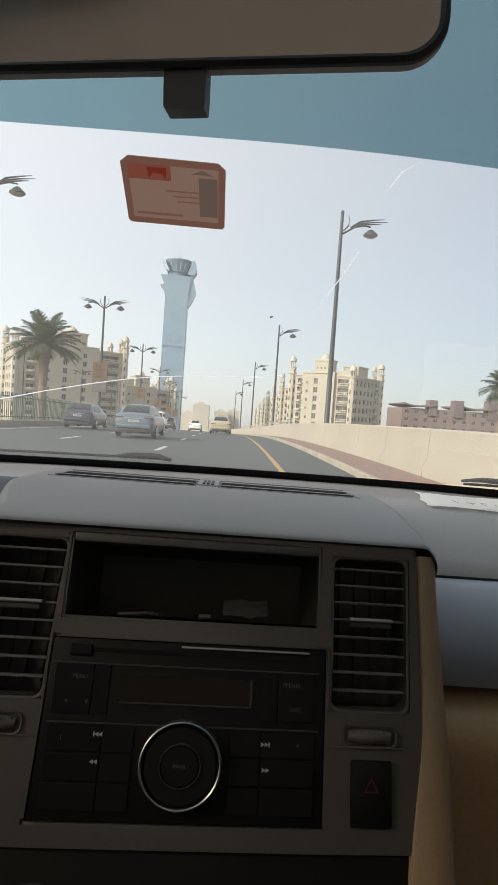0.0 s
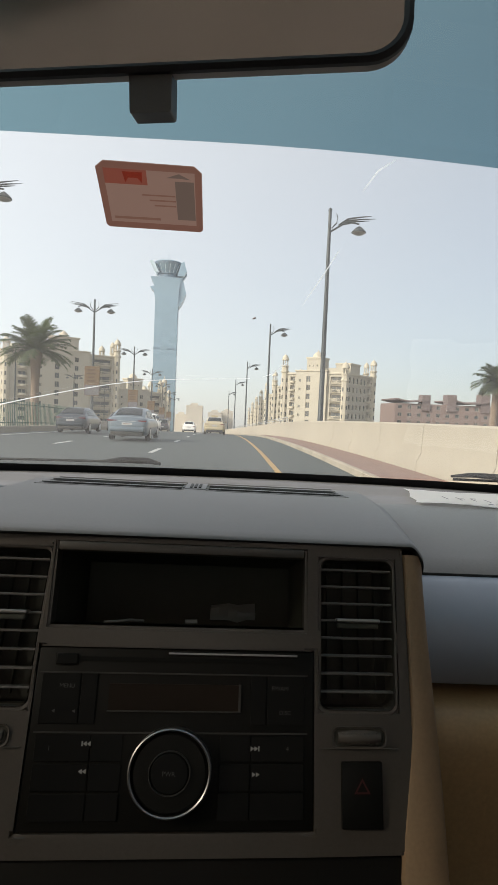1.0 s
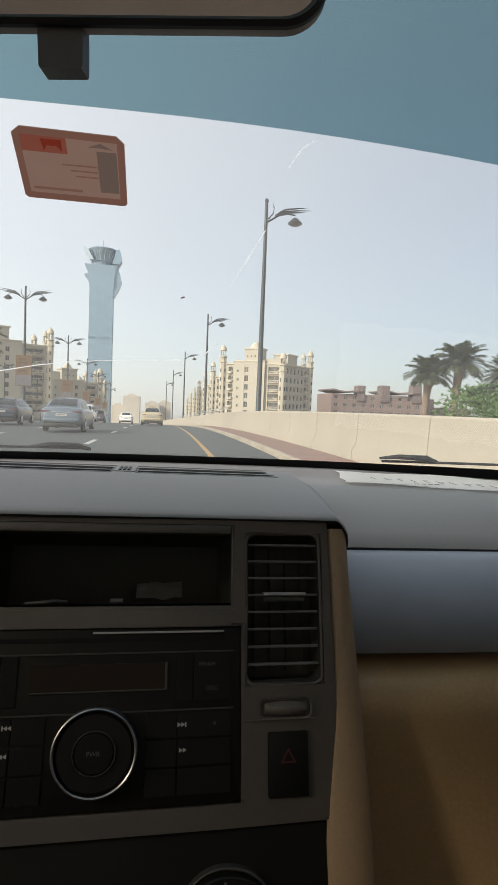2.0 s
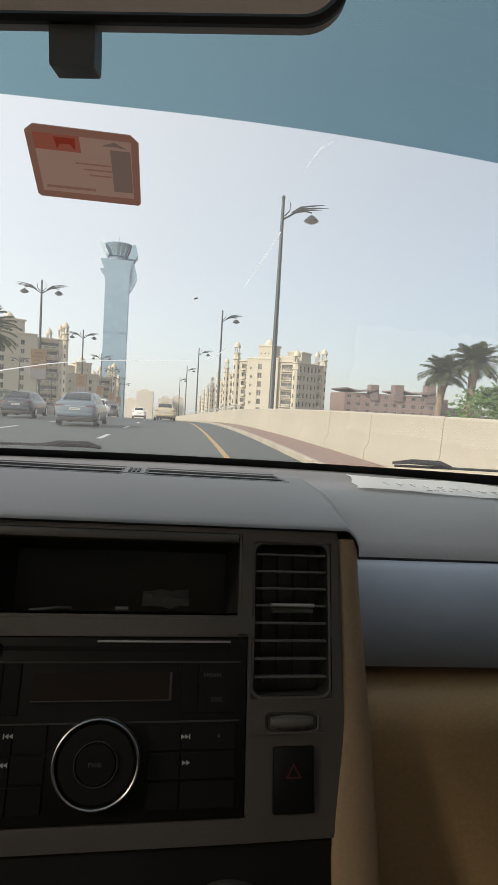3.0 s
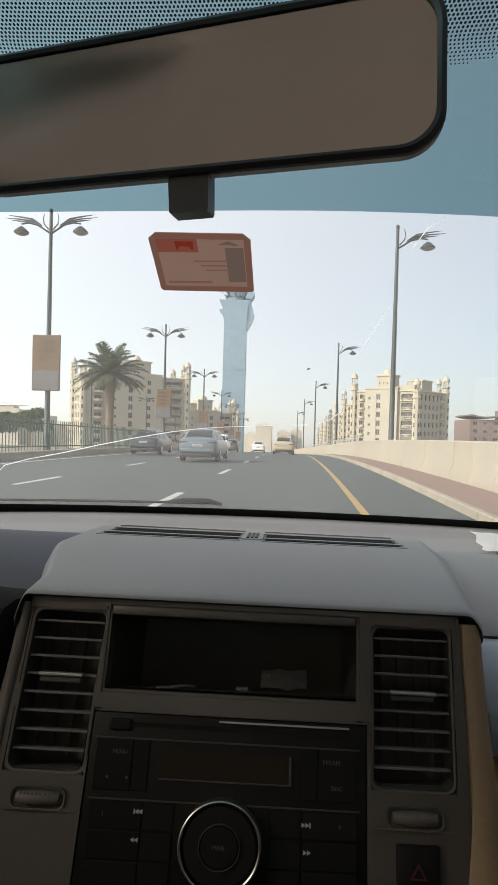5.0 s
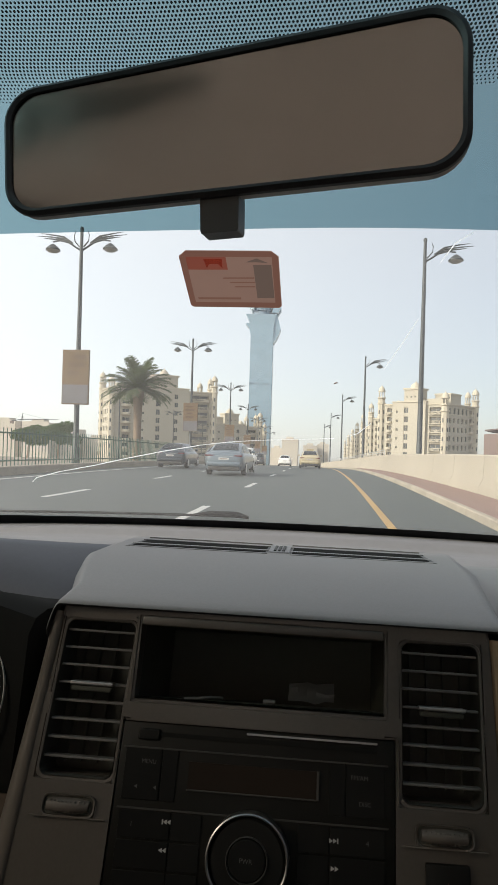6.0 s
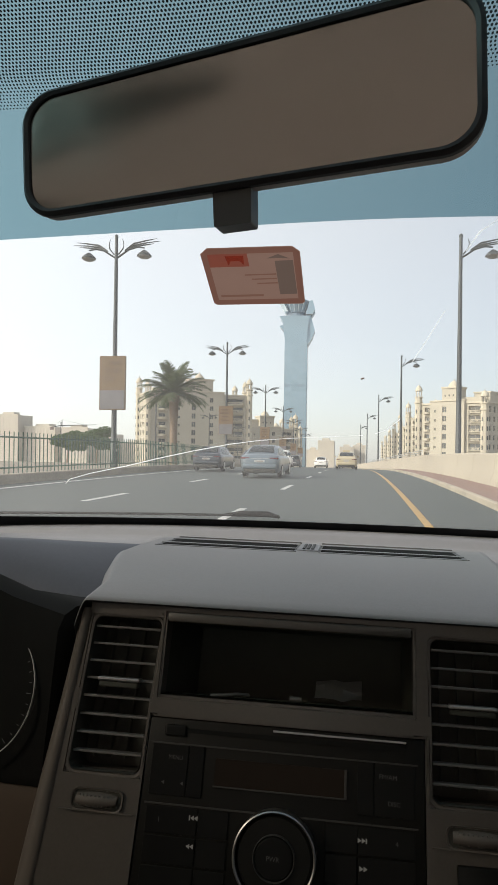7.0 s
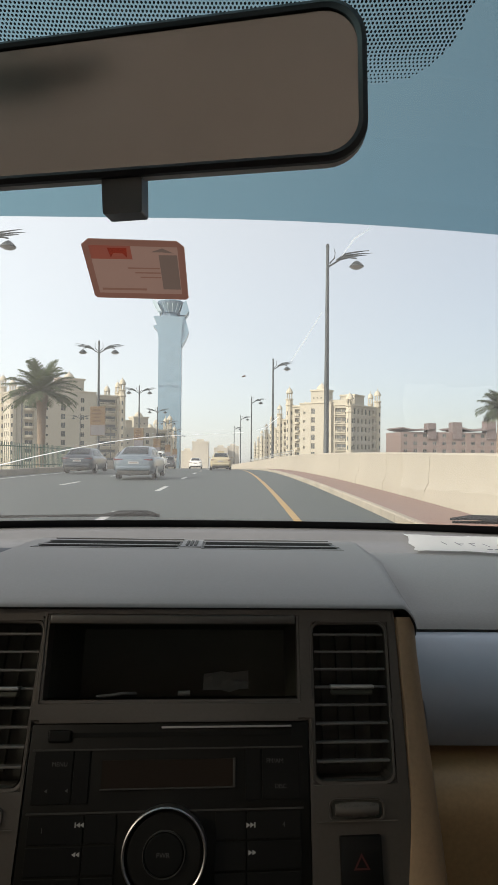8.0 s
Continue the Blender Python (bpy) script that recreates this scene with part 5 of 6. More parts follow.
# driver's side: dark binnacle with a bright gauge ring
part("binnacle", loft([[(x, 0.76, 1.130), (x, 0.665, 1.132), (x, 0.60, 1.165), (x, 0.50, 1.184 + .024 * smooth01(-.20, -.28, x) + .03 * smooth01(-.22, -.46, x)), (x, 0.478, 1.182 + .024 * smooth01(-.20, -.28, x) + .03 * smooth01(-.22, -.46, x)), (x, 0.4660, 1.172), (x, 0.4420, 1.063), (x, 0.447, 1.052), (x, 0.60, 1.04)] for x in (-0.70, -0.5, -0.44, -0.38, -0.32, -0.28, -0.24, -0.192)], True, True), M["void"], dashboard, "black instrument binnacle", smooth=True)
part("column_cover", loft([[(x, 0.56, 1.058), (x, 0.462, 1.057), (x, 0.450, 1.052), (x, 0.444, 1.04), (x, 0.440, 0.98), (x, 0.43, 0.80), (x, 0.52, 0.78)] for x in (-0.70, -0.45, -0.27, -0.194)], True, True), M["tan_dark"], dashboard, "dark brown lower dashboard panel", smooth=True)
b = bmesh.new()
rg = []
for rr, yy in ((.0532, .4535), (.0534, .4515), (.0540, .4515), (.0542, .4535)):
    rg.append([(-.2590 + rr * math.cos(a), yy + LEAN * (rr * math.sin(a)), 1.124 + rr * math.sin(a)) for a in [2 * math.pi * k / 64 for k in range(64)]])
rg.append(rg[0])
ring_ob = part("gauge_ring", loft(rg, True, False, b), M["rail"], dashboard, "thin bright gauge ring", smooth=True)
for k in range(40):
    a = 2 * math.pi * k / 40
    ln = .004 if k % 5 == 0 else .002
    tick = bmesh.new()
    ux, uz = math.cos(a), math.sin(a)
    tick.faces.new([tick.verts.new((-.2590 + r * ux - q * uz, .4523 + LEAN * (r * uz + q * ux), 1.124 + r * uz + q * ux)) for r, q in ((.0510, -.0003), (.0510, .0003), (.0510 - ln, .0003), (.0510 - ln, -.0003))])
    part("tick", tick, M["icon_dim"], ring_ob)

# ---- radio ----
radio = thing("car_radio", "black car radio with a large chrome-ringed knob", "radio")
part("faceplate", face_box(-.0997, .0997, 1.0035, 1.1225, -.012, .0008, .0015), M["radio"], radio, smooth=True)
part("cd_slot", face_box(-.075, .088, 1.1135, 1.1165, .0009, .0014), M["void"], radio, "disc slot")
part("slot_edge", face_box(-.006, .0885, 1.1188, 1.1204, .0009, .0022, .0004), M["chrome"], radio, "bright strip over the slot")
for z in (1.1055, 1.0660):
    part("seam", face_box(-.096, .096, z - .0005, z + .0005, .0009, .0020), M["seam"], radio)
dp = part("display", face_box(-.0465, .0475, 1.0805, 1.0985, .0009, .0016), M["display"], radio, "unlit amber-grey display")
part("display_edge", face_box(.0460, .0478, 1.0800, 1.0990, .0016, .0026, .0003), M["seam"], radio)
part("display_edge", face_box(-.0470, .0460, 1.0797, 1.0807, .0016, .0026, .0003), M["seam"], radio)
kn = part("volume_knob", face_disc(0.0005, 1.0422, .0264, .0009, .010, 48, .002), M["radio"], radio, "large round volume knob", smooth=True)
part("knob_ring", face_ring(0.0005, 1.0422, .0266, .0284, .0009, .0112, 64), M["chrome"], kn, "chrome knob ring", smooth=True)
part("knob_centre", face_disc(0.0005, 1.0422, .0133, .0101, .0118, 40, .001), M["button"], kn, "power button", smooth=True)
part("centre_ring", face_ring(0.0005, 1.0422, .0135, .0144, .0101, .0113, 48), M["seam"], kn, smooth=True)
KEY = []
for x0, x1, rows in ((-.094, -.034, (1.0560, 1.0375, 1.0190)), (.034, .094, (1.0560, 1.0375, 1.0190)), (-.094, -.055, (1.0965, 1.0800)), (.055, .094, (1.0965, 1.0800))):
    for z in rows:
        mid = (x0 + x1) / 2 + (0.008 if x0 < 0 else -0.008)
        hh = .0086
        part("key", face_box(x0, mid - .0004, z - hh, z + hh, .0009, .0017, .0004), M["button"], radio)
        part("key", face_box(mid + .0004, x1, z - hh, z + hh, .0009, .0017, .0004), M["button"], radio)


def arrow(x, z, d, size, n=2, bar=True):
    """Seek mark: n small triangles and a bar."""
    b = bmesh.new()
    for k in range(n):
        x0 = x + d * (k - n / 2) * size
        b.faces.new([b.verts.new(face(p, q, .0021)) for p, q in ((x0, z - size * .6), (x0 + d * size, z), (x0, z + size * .6))])
    if bar:
        x0 = x + d * (n / 2) * size
        b.faces.new([b.verts.new(face(p, q, .0021)) for p, q in ((x0, z - size * .6), (x0 + .0009 * d, z - size * .6), (x0 + .0009 * d, z + size * .6), (x0, z + size * .6))])
    return part("seek_mark", b, M["icon"], radio)


arrow(-.0585, 1.0590, -1, .0027)
arrow(.0585, 1.0562, 1, .0027)
arrow(-.0600, 1.0415, -1, .0027, 2, False)
arrow(.0600, 1.0395, 1, .0027, 2, False)


def printed(body, size, x, z, out, mat, parent, name="writing"):
    """Small printed word on the stack's face."""
    cu = bpy.data.curves.new(name, "FONT")
    cu.body, cu.size, cu.align_x, cu.align_y = body, size, "CENTER", "CENTER"
    tmp = new(name, cu)
    dg = bpy.context.evaluated_depsgraph_get()
    me = bpy.data.meshes.new_from_object(tmp.evaluated_get(dg))
    bpy.data.objects.remove(tmp)
    me.materials.clear()
    me.materials.append(mat)
    ob = new(name, me)
    ob.parent = parent
    ob.matrix_basis = pose(*face(x, z, out), 90 - TILT, 0, 0)
    return ob


printed("PWR", .0042, 0, 1.0420, .0122, M["icon_dim"], radio)
printed("FM/AM", .0042, .076, 1.0965, .0021, M["icon_dim"], radio)
printed("MENU", .0040, -.076, 1.0965, .0021, M["icon_dim"], radio)
printed("DISC", .0040, .080, 1.0800, .0021, M["icon_dim"], radio)
printed("4", .0045, .082, 1.0560, .0021, M["icon_dim"], radio)
printed("1", .0045, -.084, 1.0560, .0021, M["icon_dim"], radio)
for x in (-.084, -.070):
    arrow(x, 1.0800, -1, .0022, 1, False).data.materials[0] = M["icon_dim"]
part("eject_key", face_box(-.086, -.070, 1.1105, 1.1185, .0009, .0026, .0012), M["button"], radio)

# scraps in the pocket
wr = thing("wrapper", "crumpled clear wrapper lying in the pocket", "wrapper")
b = bmesh.new()
rng = random.Random(5)
g = [[b.verts.new(face(.022 + .007 * i, 1.1435 + .0032 * j + rng.uniform(-.0012, .0012), -.012 - .004 * j + rng.uniform(-.003, .003))) for i in range(6)] for j in range(5)]
for j in range(4):
    for i in range(5):
        b.faces.new((g[j][i], g[j][i + 1], g[j + 1][i + 1], g[j + 1][i]))
bmesh.ops.solidify(b, geom=b.faces[:], thickness=.0006)
part("film", b, M["slat"], wr, smooth=True)
cable = thing("cable", "thin grey cable end lying in the pocket", "cable")
part("wire", tube([face(-.055, 1.1405, .0), face(-.045, 1.1412, -.002), face(-.036, 1.1425, -.004), face(-.028, 1.1418, -.012)], .0011, 6), M["icon_dim"], cable, smooth=True)
part("plug", tube([face(.004, 1.142, -.006), face(.013, 1.1422, -.006)], .0018, 6), M["icon_dim"], cable, smooth=True)


# ---- windscreen ----
def glass(x, d, out=0.0):
    """A point of the windscreen: x across, d metres in from its foot."""
    slope = 0.67 - 0.24 * d
    n = Vector((0, slope, 1)).normalized()
    return Vector((x, 1.05 - d - 0.25 * x * x, 1.19 + 0.67 * d - 0.12 * d * d)) - n * out


def tint_edge(x):
    return 0.540 - (0.22 if x > 0 else 0.09) * x * x


def glass_sheet(lower, upper, half, nx=28, nd=8):
    """Glass between two edges, each a function of x."""
    b = bmesh.new()
    rows = []
    for j in range(nd + 1):
        row = []
        for i in range(nx + 1):
            u = -1 + 2 * i / nx
            x = u * half
            d = lower(x) + (upper(x) - lower(x)) * j / nd
            row.append(b.verts.new(glass(x - u * 0.12 * d, d)))
        rows.append(row)
    for r0, r1 in zip(rows, rows[1:]):
        for i in range(nx):
            b.faces.new((r0[i], r0[i + 1], r1[i + 1], r1[i]))
    return b


def inward(ob):
    """Turns a pane's faces towards the seats."""
    if ob.data.polygons[0].normal.z > 0:
        ob.data.flip_normals()
    return ob


screen = thing("windscreen", "cracked car windscreen with a blue-green tint band", "windscreen", kind="structure")
clear = part("pane", glass_sheet(lambda x: 0.014, tint_edge, 0.70), M["windscreen"], screen, "clear dusty glass", smooth=True)
band = part("tint_band", glass_sheet(tint_edge, lambda x: 0.93, 0.70), M["tint_band"], screen, "blue-green tinted sun strip", smooth=True)
inward(clear), inward(band)
b = bmesh.new()
rows = [[b.verts.new(glass(-0.7 + 0.07 * i, d, 0.002)) for i in range(21)] for d in (-0.03, 0.014)]
for i in range(20):
    b.faces.new((rows[0][i], rows[0][i + 1], rows[1][i + 1], rows[1][i]))
bmesh.ops.solidify(b, geom=b.faces[:], thickness=0.003)
part("black_border", b, M["frit"], screen, "black printed lower border")
# dotted sun print round the mirror mount
verts, faces = [], []
for j in range(62):
    d = 0.643 + 0.0022 * j
    x0, x1 = -0.270, 0.176
    if j < 12:
        inset = 0.030 * (1 - math.sqrt(1 - (1 - j / 12) ** 2))
        x0, x1 = x0 + inset, x1 - inset
    x1 += 0.0005 * j
    for i in range(int((x1 - x0) / 0.0025) + 1):
        x = x0 + 0.0025 * i + (0.00125 if j % 2 else 0)
        r = min(0.00086, 0.00055 + 0.00003 * j)
        base = len(verts)
        for k in range(6):
            a = math.pi * k / 3
            verts.append(tuple(glass(x + r * math.cos(a), d + r * math.sin(a), 0.002)))
        faces.append(tuple(range(base, base + 6)))
me = bpy.data.meshes.new("dot_print")
me.from_pydata(verts, [], faces)
me.materials.append(M["dot"])
dots = new("dot_print", me)
dots.parent = screen
tagged(dots, "black dotted sun print", kind="stuff")


def crack(points, r):
    """A thin bright ribbon in the glass along the given points."""
    b = bmesh.new()
    prev = None
    for k, ((x, d), w) in enumerate(zip(points, r)):
        (xa, da), (xb, db) = points[max(0, k - 1)], points[min(len(points) - 1, k + 1)]
        ln = math.hypot(xb - xa, db - da)
        nx, nd = -(db - da) / ln * w, (xb - xa) / ln * w
        pair = (b.verts.new(glass(x + nx, d + nd, 0.003)), b.verts.new(glass(x - nx, d - nd, 0.003)))
        if prev:
            b.faces.new((prev[0], prev[1], pair[1], pair[0]))
        prev = pair
    return part("crack", b, M["crack"], screen, "long bright crack line")


crack(((-0.412, .113), (-0.40, .126), (-0.36, .143), (-0.298, .163), (-0.247, .182), (-0.188, .202), (-0.131, .219), (-0.09, .228), (-0.054, .233), (0.0, .238), (0.052, .242)), [.0002, .0006, .0008, .0009, .0009, .0009, .0008, .0007, .0005, .0004, .0002])
crack(((0.068, .246), (0.082, .254), (0.097, .275)), [.0002, .0006, .0003])
crack(((0.104, .371), (0.117, .405), (0.129, .440)), [.0002, .0006, .0003])
crack(((0.138, .505), (0.146, .523), (0.158, .533)), [.0002, .0006, .0003])
spot = part("chip", tube([glass(0.050, 0.345, 0.002), glass(0.0535, 0.3465, 0.002)], .0009, 6), M["tag_dark"], screen, "small stone chip")

# toll tag stuck to the glass
tag = thing("toll_tag", "faded orange and red toll tag stuck on the windscreen", "toll tag")


def tag_sheet(name, pts, out, mat, label=""):
    b = bmesh.new()
    b.faces.new([b.verts.new(glass(x, d, out)) for x, d in pts])
    return part(name, b, mat, tag, label)


tag_sheet("film", ((-.0925, .5155), (-.085, .5215), (-.0085, .5205), (-.0022, .5145), (-.0030, .4580), (-.0055, .4555), (-.0910, .4565), (-.0935, .4590)), .0030, M["tag_orange"], "faded orange film")
for q in (((-.0920, .5150), (-.0850, .5210), (-.0085, .5200), (-.0027, .5142), (-.0085, .5142), (-.0865, .5150)), ((-.0930, .4590), (-.0925, .5145), (-.0865, .5150), (-.0875, .4630)),
          ((-.0085, .5142), (-.0027, .5142), (-.0035, .4585), (-.0090, .4625)), ((-.0930, .4590), (-.0875, .4630), (-.0090, .4625), (-.0035, .4585), (-.0058, .4560), (-.0908, .4570))):
    tag_sheet("border", q, .0034, M["ink_border"], "reddish border")
tag_sheet("logo_block", ((-.0865, .5150), (-.0500, .5148), (-.0500, .5010), (-.0868, .5010)), .0034, M["ink_red"], "red block")
tag_sheet("logo_shape", ((-.0705, .5130), (-.0535, .5130), (-.0545, .5030), (-.0580, .5075), (-.0660, .5075), (-.0690, .5030)), .0038, M["ink_red"])
tag_sheet("side_block", ((-.0260, .5060), (-.0095, .5060), (-.0095, .4680), (-.0260, .4680)), .0034, M["ink_grey"])
for k, (x0, x1) in enumerate(((-.056, -.0265), (-.050, -.0265), (-.046, -.0265))):
    tag_sheet("writing", ((x0, .4925 - .005 * k), (x1, .4925 - .005 * k), (x1, .4910 - .005 * k), (x0, .4910 - .005 * k)), .0036, M["ink_brown"])
tag_sheet("writing", ((-.0840, .4690), (-.0420, .4690), (-.0420, .4665), (-.0840, .4665)), .0036, M["ink_brown"])
tag_sheet("wing", ((-.0330, .5090), (-.0220, .5132), (-.0120, .5080), (-.0220, .5090)), .0036, M["ink_grey"])


# wipers parked at the foot of the glass
def wiper(x0, x1, mount, d0, d1):
    t = thing("wiper", "black windscreen wiper parked at the foot of the glass", "wiper", "windscreen wipers")
    n = 8
    pts = [glass(x0 + (x1 - x0) * k / n, d0 + (d1 - d0) * k / n, -0.006) for k in range(n + 1)]
    part("blade", tube(pts, .0024, 6), M["rubber"], t, smooth=True)
    a = [glass(mount - .06, d1 - .003, -.008), glass(mount - .03, d1 + .002, -.009), glass(mount + .015, d1 + .001, -.009), glass(mount + .035, d1 - .006, -.008)]
    part("arm", tube(a, [.002, .0042, .0050, .0025], 8), M["rubber"], t, smooth=True)


wiper(-0.62, -0.09, -0.125, 0.012, 0.016)
wiper(0.40, 0.66, 0.455, 0.010, 0.018)

# ---- rear-view mirror ----
mirror = thing("rear_view_mirror", "dark framed interior rear-view mirror tilted towards the driver", "rear-view mirror", at=(-0.0155, 0.322, 1.507))
mirror.rotation_euler = (radians(1.5), radians(-1.5), radians(-7.8))


def mirror_ring(w, h, r, y, n=7):
    """An outline of the mirror: bowed along the top and taller at its outer end."""
    out = []
    for x, z in rounded(w, h, r, n):
        u = x / 0.13
        top = 0.05 * u * (u > 0) + 0.03 * u - (0.085 if u < 0 else 0.03) * u * u + 0.02
        out.append((x * 0.985 - 0.0022, y, z * (0.935 + (top if z > 0 else 0.01 * u)) - 0.001))
    return out


part("housing", loft([mirror_ring(.266, .083, .021, -.004), mirror_ring(.266, .083, .021, .003), mirror_ring(.250, .060, .020, .016), mirror_ring(.17, .034, .014, .034)]), M["mirror_shell"], mirror, "taupe back shell", smooth=True)
part("rim", loft([mirror_ring(.267, .084, .021, -.0035), mirror_ring(.2665, .0835, .021, -.0060), mirror_ring(.2615, .0785, .019, -.0078), mirror_ring(.2575, .0745, .018, -.0066), mirror_ring(.2570, .0740, .0175, -.0040)], True, False), M["mirror_edge"], mirror, "black rim", smooth=True)
part("mirror_glass", loft([mirror_ring(.258, .075, .018, -.0040), mirror_ring(.258, .075, .018, -.0052)]), M["mirror"], mirror, "tinted mirror glass")
part("dipping_lever", loft([[(x * sx, y, z) for x, y in ((-.0105, -.004), (.0105, -.004), (.0105, .008), (-.0105, .008))] for z, sx in ((-.034, 1.04), (-.044, 1.05), (-.0572, 1.03), (-.0583, 1.0), (-.0588, .94))]), M["mirror_housing"], mirror, "dark dipping lever", smooth=True)
part("stem", tube([(0.0, .03, .005), (0.0, .07, .022), (0.0, .105, .05)], [.012, .010, .013], 10), M["mirror_housing"], mirror, smooth=True)

# ---- note on the dashboard ----
note = thing("paper_note", "white paper slip with a handwritten line on the dashboard", "paper note")
b = bmesh.new()
rng = random.Random(9)
g = []
for i in range(29):
    f = i / 28
    row = []
    for j in range(7):
        h = j / 6
        x = 0.281 + 0.026 * h + f * (0.285 + 0.02 * h) + (rng.uniform(-.003, .004) if i == 0 else 0)
        y = 0.788 + 0.167 * h - 0.035 * f + (rng.uniform(-.004, .004) if j in (0, 6) else 0)
        row.append(b.verts.new((x, y, 1.1845 + 0.0012 * math.sin(9 * f + 3 * h) + 0.004 * h * h + 0.006 * max(0, 1 - 4 * h) - 0.05 * max(0, x - 0.25) ** 2)))
    g.append(row)
for r0, r1 in zip(g, g[1:]):
    for j in range(6):
        b.faces.new((r0[j], r0[j + 1], r1[j + 1], r1[j]))
bmesh.ops.solidify(b, geom=b.faces[:], thickness=0.0004)
part("sheet", b, M["paper"], note, smooth=True)
for k in range(10):
    x, y = 0.342 + 0.0185 * k, 0.872 - 0.0048 * k
    z = 1.1868 - 0.05 * (x - 0.25) ** 2
    part("writing_bar", box(x, x + 0.0011, y - 0.013, y + 0.013, z + 0.0006, z + 0.0009), M["ink"], note)
    if k % 3:
        part("writing_bar", box(x + 0.0011, x + 0.009, y + 0.010 - 0.011 * (k % 2), y + 0.013 - 0.011 * (k % 2), z + 0.0006, z + 0.0009), M["ink"], note)
for k in range(4):
    part("writing_bar", box(0.388 + 0.010 * k, 0.395 + 0.010 * k, 0.826, 0.829, 1.1855, 1.1860), M["ink"], note)

# ---- cabin shell ----
shell = thing("cabin_shell", "grey trimmed car cabin closing in the seats", "car cabin", kind="structure")


def slab(name, pts, mat, thickness, label=""):
    b = bmesh.new()
    f = b.faces.new([b.verts.new(p) for p in pts])
    bmesh.ops.solidify(b, geom=[f], thickness=thickness)
    return part(name, b, mat, shell, label)


zt = glass(0, 0.93).z
yt = glass(0, 0.93).y
slab("roof_lining", ((-.70, yt + .01, zt - .004), (.70, yt + .01, zt - .004), (.70, -1.9, zt + .03), (-.70, -1.9, zt + .03)), M["headliner"], 0.03, "beige roof lining")
slab("cabin_floor", ((-.74, 1.15, .45), (.74, 1.15, .45), (.74, -1.95, .45), (-.74, -1.95, .45)), M["cabin"], 0.03)
slab("bulkhead", ((-.74, 1.08, .45), (.74, 1.08, .45), (.74, 1.08, 1.175), (-.74, 1.08, 1.175)), M["cabin"], 0.03)
for s in (-1, 1):
    slab("door_panel", ((s * .74, 1.08, .45), (s * .74, -1.95, .45), (s * .72, -1.95, 1.16), (s * .72, .95, 1.17)), M["cabin"], 0.03)
    # rails hang extra low, out of view, to keep sun off the glovebox lid
    slab("roof_rail", ((s * .62, yt, zt - .02), (s * .62, -1.9, zt + .01), (s * .64, -1.9, zt - .10), (s * .64, yt, zt - .135)), M["cabin"], 0.03)
    slab("centre_pillar", ((s * .72, -.35, 1.16), (s * .72, -.50, 1.16), (s * .64, -.48, zt - .05), (s * .64, -.38, zt - .05)), M["cabin"], 0.03)
    slab("front_pillar", ((s * .72, .98, 1.17), (s * .71, .88, 1.17), (s * .63, yt, zt - .08), (s * .62, yt + .10, zt - .06)), M["cabin"], 0.03)
# unseen flaps added beside the pillars to stop sun patches on the pad
for s in (-1, 1):
    slab("pillar_sunblock", ((s * .60, .62, 1.43), (s * .49, .28, 1.625), (s * .47, .10, 1.700), (s * .66, .10, 1.700), (s * .68, .62, 1.43)), M["cabin"], 0.01)
    slab("pillar_sunblock", ((s * .665, .10, 1.705), (s * .685, .62, 1.44), (s * .70, .62, 1.30), (s * .655, .10, 1.60)), M["cabin"], 0.01)
    slab("rear_pillar", ((s * .73, -1.80, 1.16), (s * .73, -1.97, 1.16), (s * .63, -1.97, zt + .02), (s * .63, -1.80, zt)), M["cabin"], 0.03)
slab("rear_panel", ((-.74, -1.95, .45), (.74, -1.95, .45), (.72, -1.95, 1.25), (-.72, -1.95, 1.25)), M["cabin"], 0.03)
for s in (-1, 1):
    for y0, y1, ya, yb in ((.86, -.36, .16, -.38), (-.50, -1.90, -.48, -1.85)):
        tint = M["side_glass"]
        b = bmesh.new()
        b.faces.new([b.verts.new(p) for p in ((s * .722, y0, 1.165), (s * .722, y1, 1.165), (s * .642, yb, zt - .07), (s * .642, ya, zt - .08))])
        part("side_window", b, tint, shell, "side window darkened to cut side light")
b = bmesh.new()
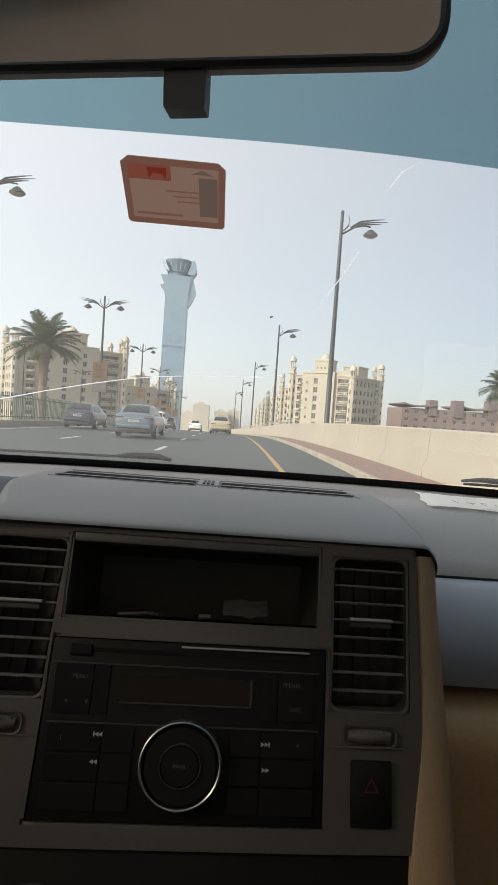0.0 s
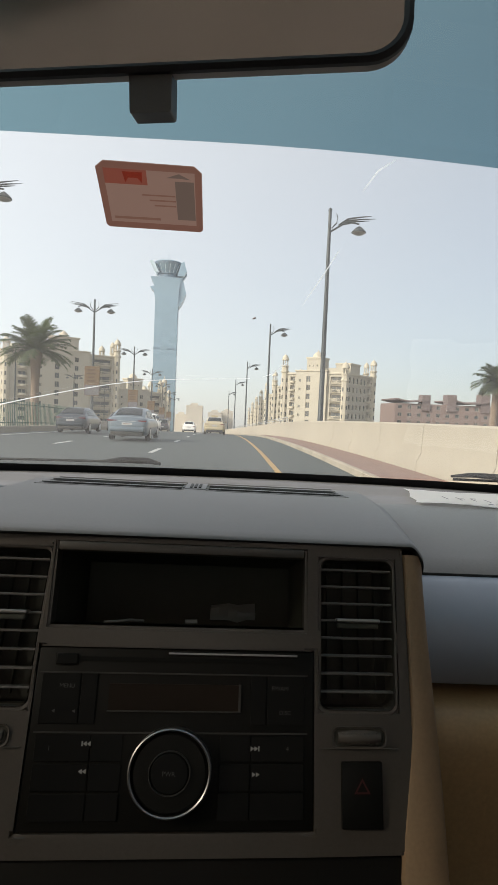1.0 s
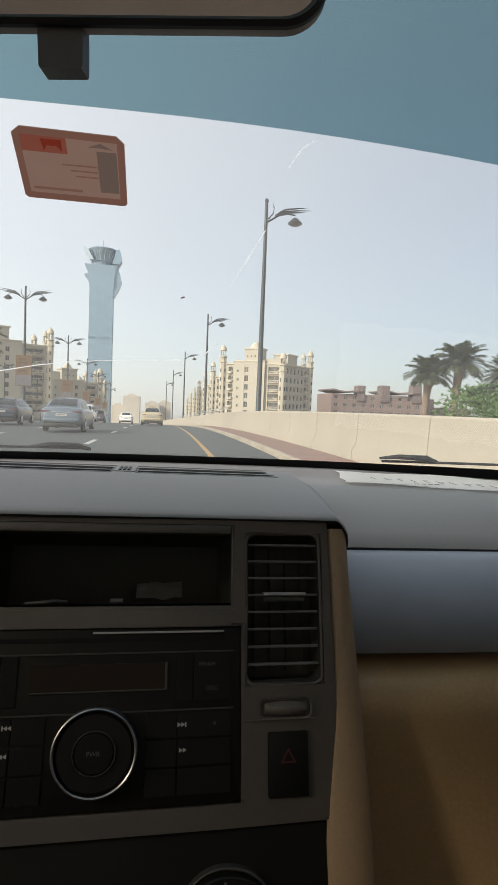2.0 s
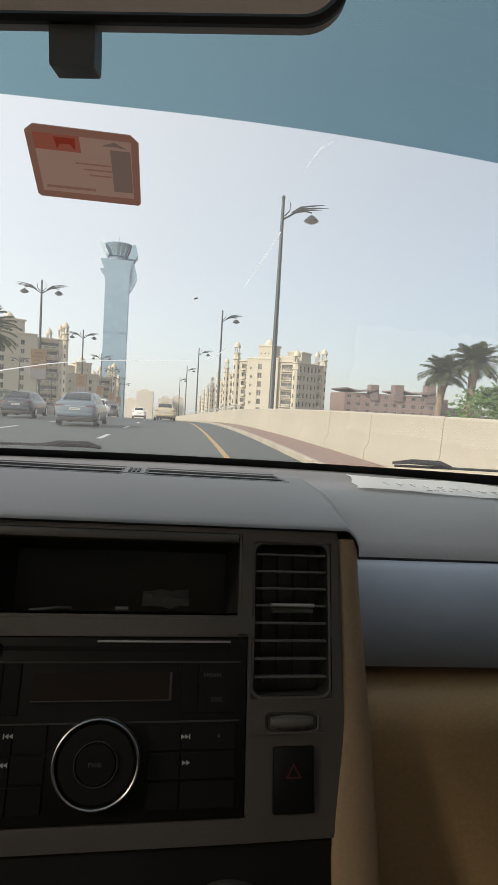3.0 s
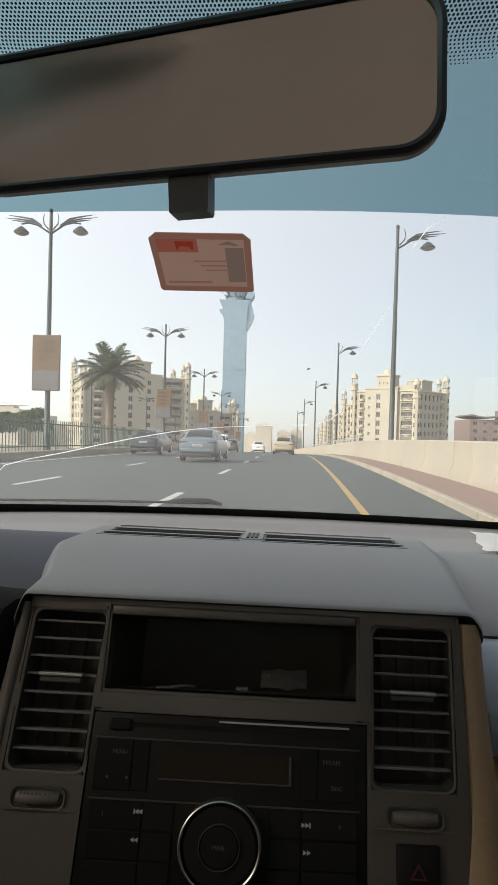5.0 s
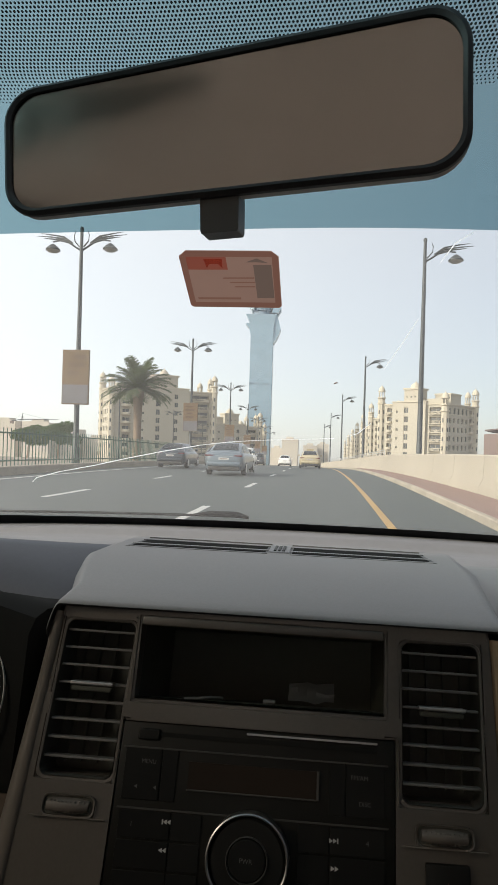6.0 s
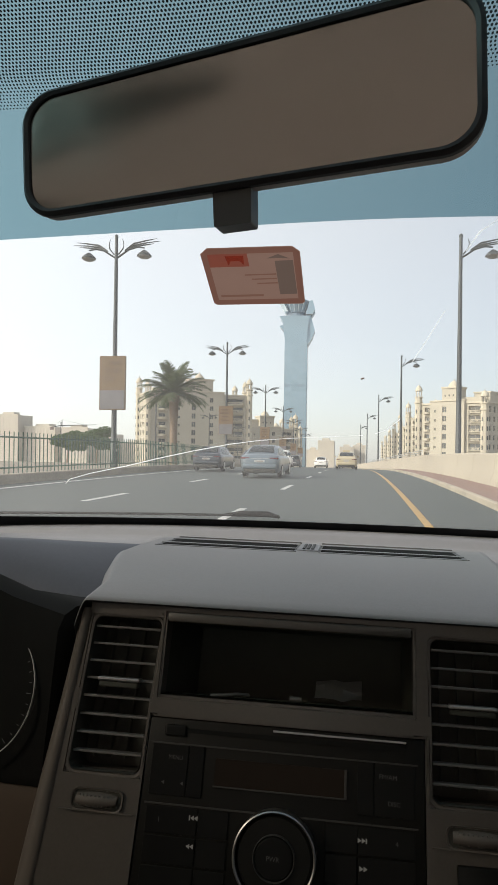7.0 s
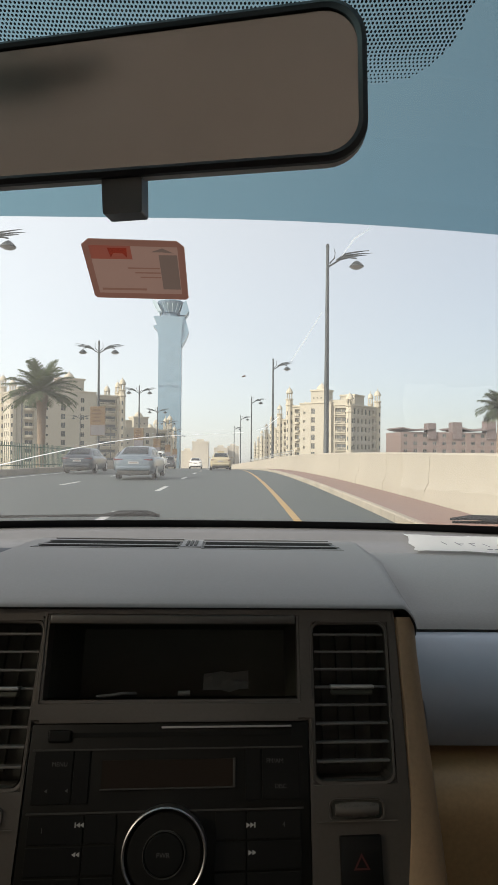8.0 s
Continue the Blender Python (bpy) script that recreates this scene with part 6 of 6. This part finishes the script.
b.faces.new([b.verts.new(p) for p in ((-.70, -1.94, 1.25), (.70, -1.94, 1.25), (.62, -1.90, zt + .02), (-.62, -1.90, zt + .02))])
part("rear_window", b, M["rear_glass"], shell, "rear window dimmed to cut light from behind")

# driver's sun visor folded up against the roof
visor = thing("sun_visor", "pale grey cloth sun visor folded up against the roof", "sun visor")
flap = []
for w, h, z in ((.330, .128, zt - .004), (.336, .134, zt - .007), (.336, .134, zt - .010), (.330, .128, zt - .013)):
    flap.append([(-.375 + x + .06 * smooth01(.02, .168, x) * (y + .067) / .134, .030 + y * (1 - .75 * smooth01(-.03, .168, x)), z - .02 * (.067 - y)) for x, y in rounded(w, h, .030, 6)])
part("flap", loft(flap), M["visor"], visor, smooth=True)
part("hinge_rod", tube([(-.535, .088, zt - .012), (-.215, .088, zt - .012)], .004, 8), M["visor"], visor, smooth=True)


# front seats behind the viewpoint
def front_seat(s):
    t = thing("front_seat", "beige cloth front car seat", "car seat", "front seats")
    cx = s * .40
    part("cushion", loft([[(cx + x, y, z + q) for x, q in rounded(w, .16, .05, 4)] for y, w, z in ((.06, .40, .80), (.02, .48, .79), (-.30, .50, .76), (-.42, .46, .76))]), M["seat"], t, smooth=True)
    part("backrest", loft([[(cx + x, -.40 - .28 * (z - .75) + y, z) for x, y in rounded(w, d, .05, 4)] for z, w, d in ((.72, .44, .12), (.80, .50, .16), (1.10, .50, .15), (1.28, .44, .13), (1.33, .34, .08))]), M["seat"], t, smooth=True)
    part("headrest", loft([[(cx + x, -.585 + y, z) for x, y in rounded(w, d, .035, 4)] for z, w, d in ((1.36, .20, .07), (1.39, .26, .11), (1.50, .25, .11), (1.54, .18, .07))]), M["seat"], t, smooth=True)
    for dx in (-.06, .06):
        part("headrest_post", tube([(cx + dx, -.575, 1.28), (cx + dx, -.585, 1.40)], .006, 8), M["rail"], t, smooth=True)
    part("seat_base", box(cx - .20, cx + .20, -.40, .04, .45, .71, .02), M["plastic_black"], t)
    return t


for s in (-1, 1):
    front_seat(s)
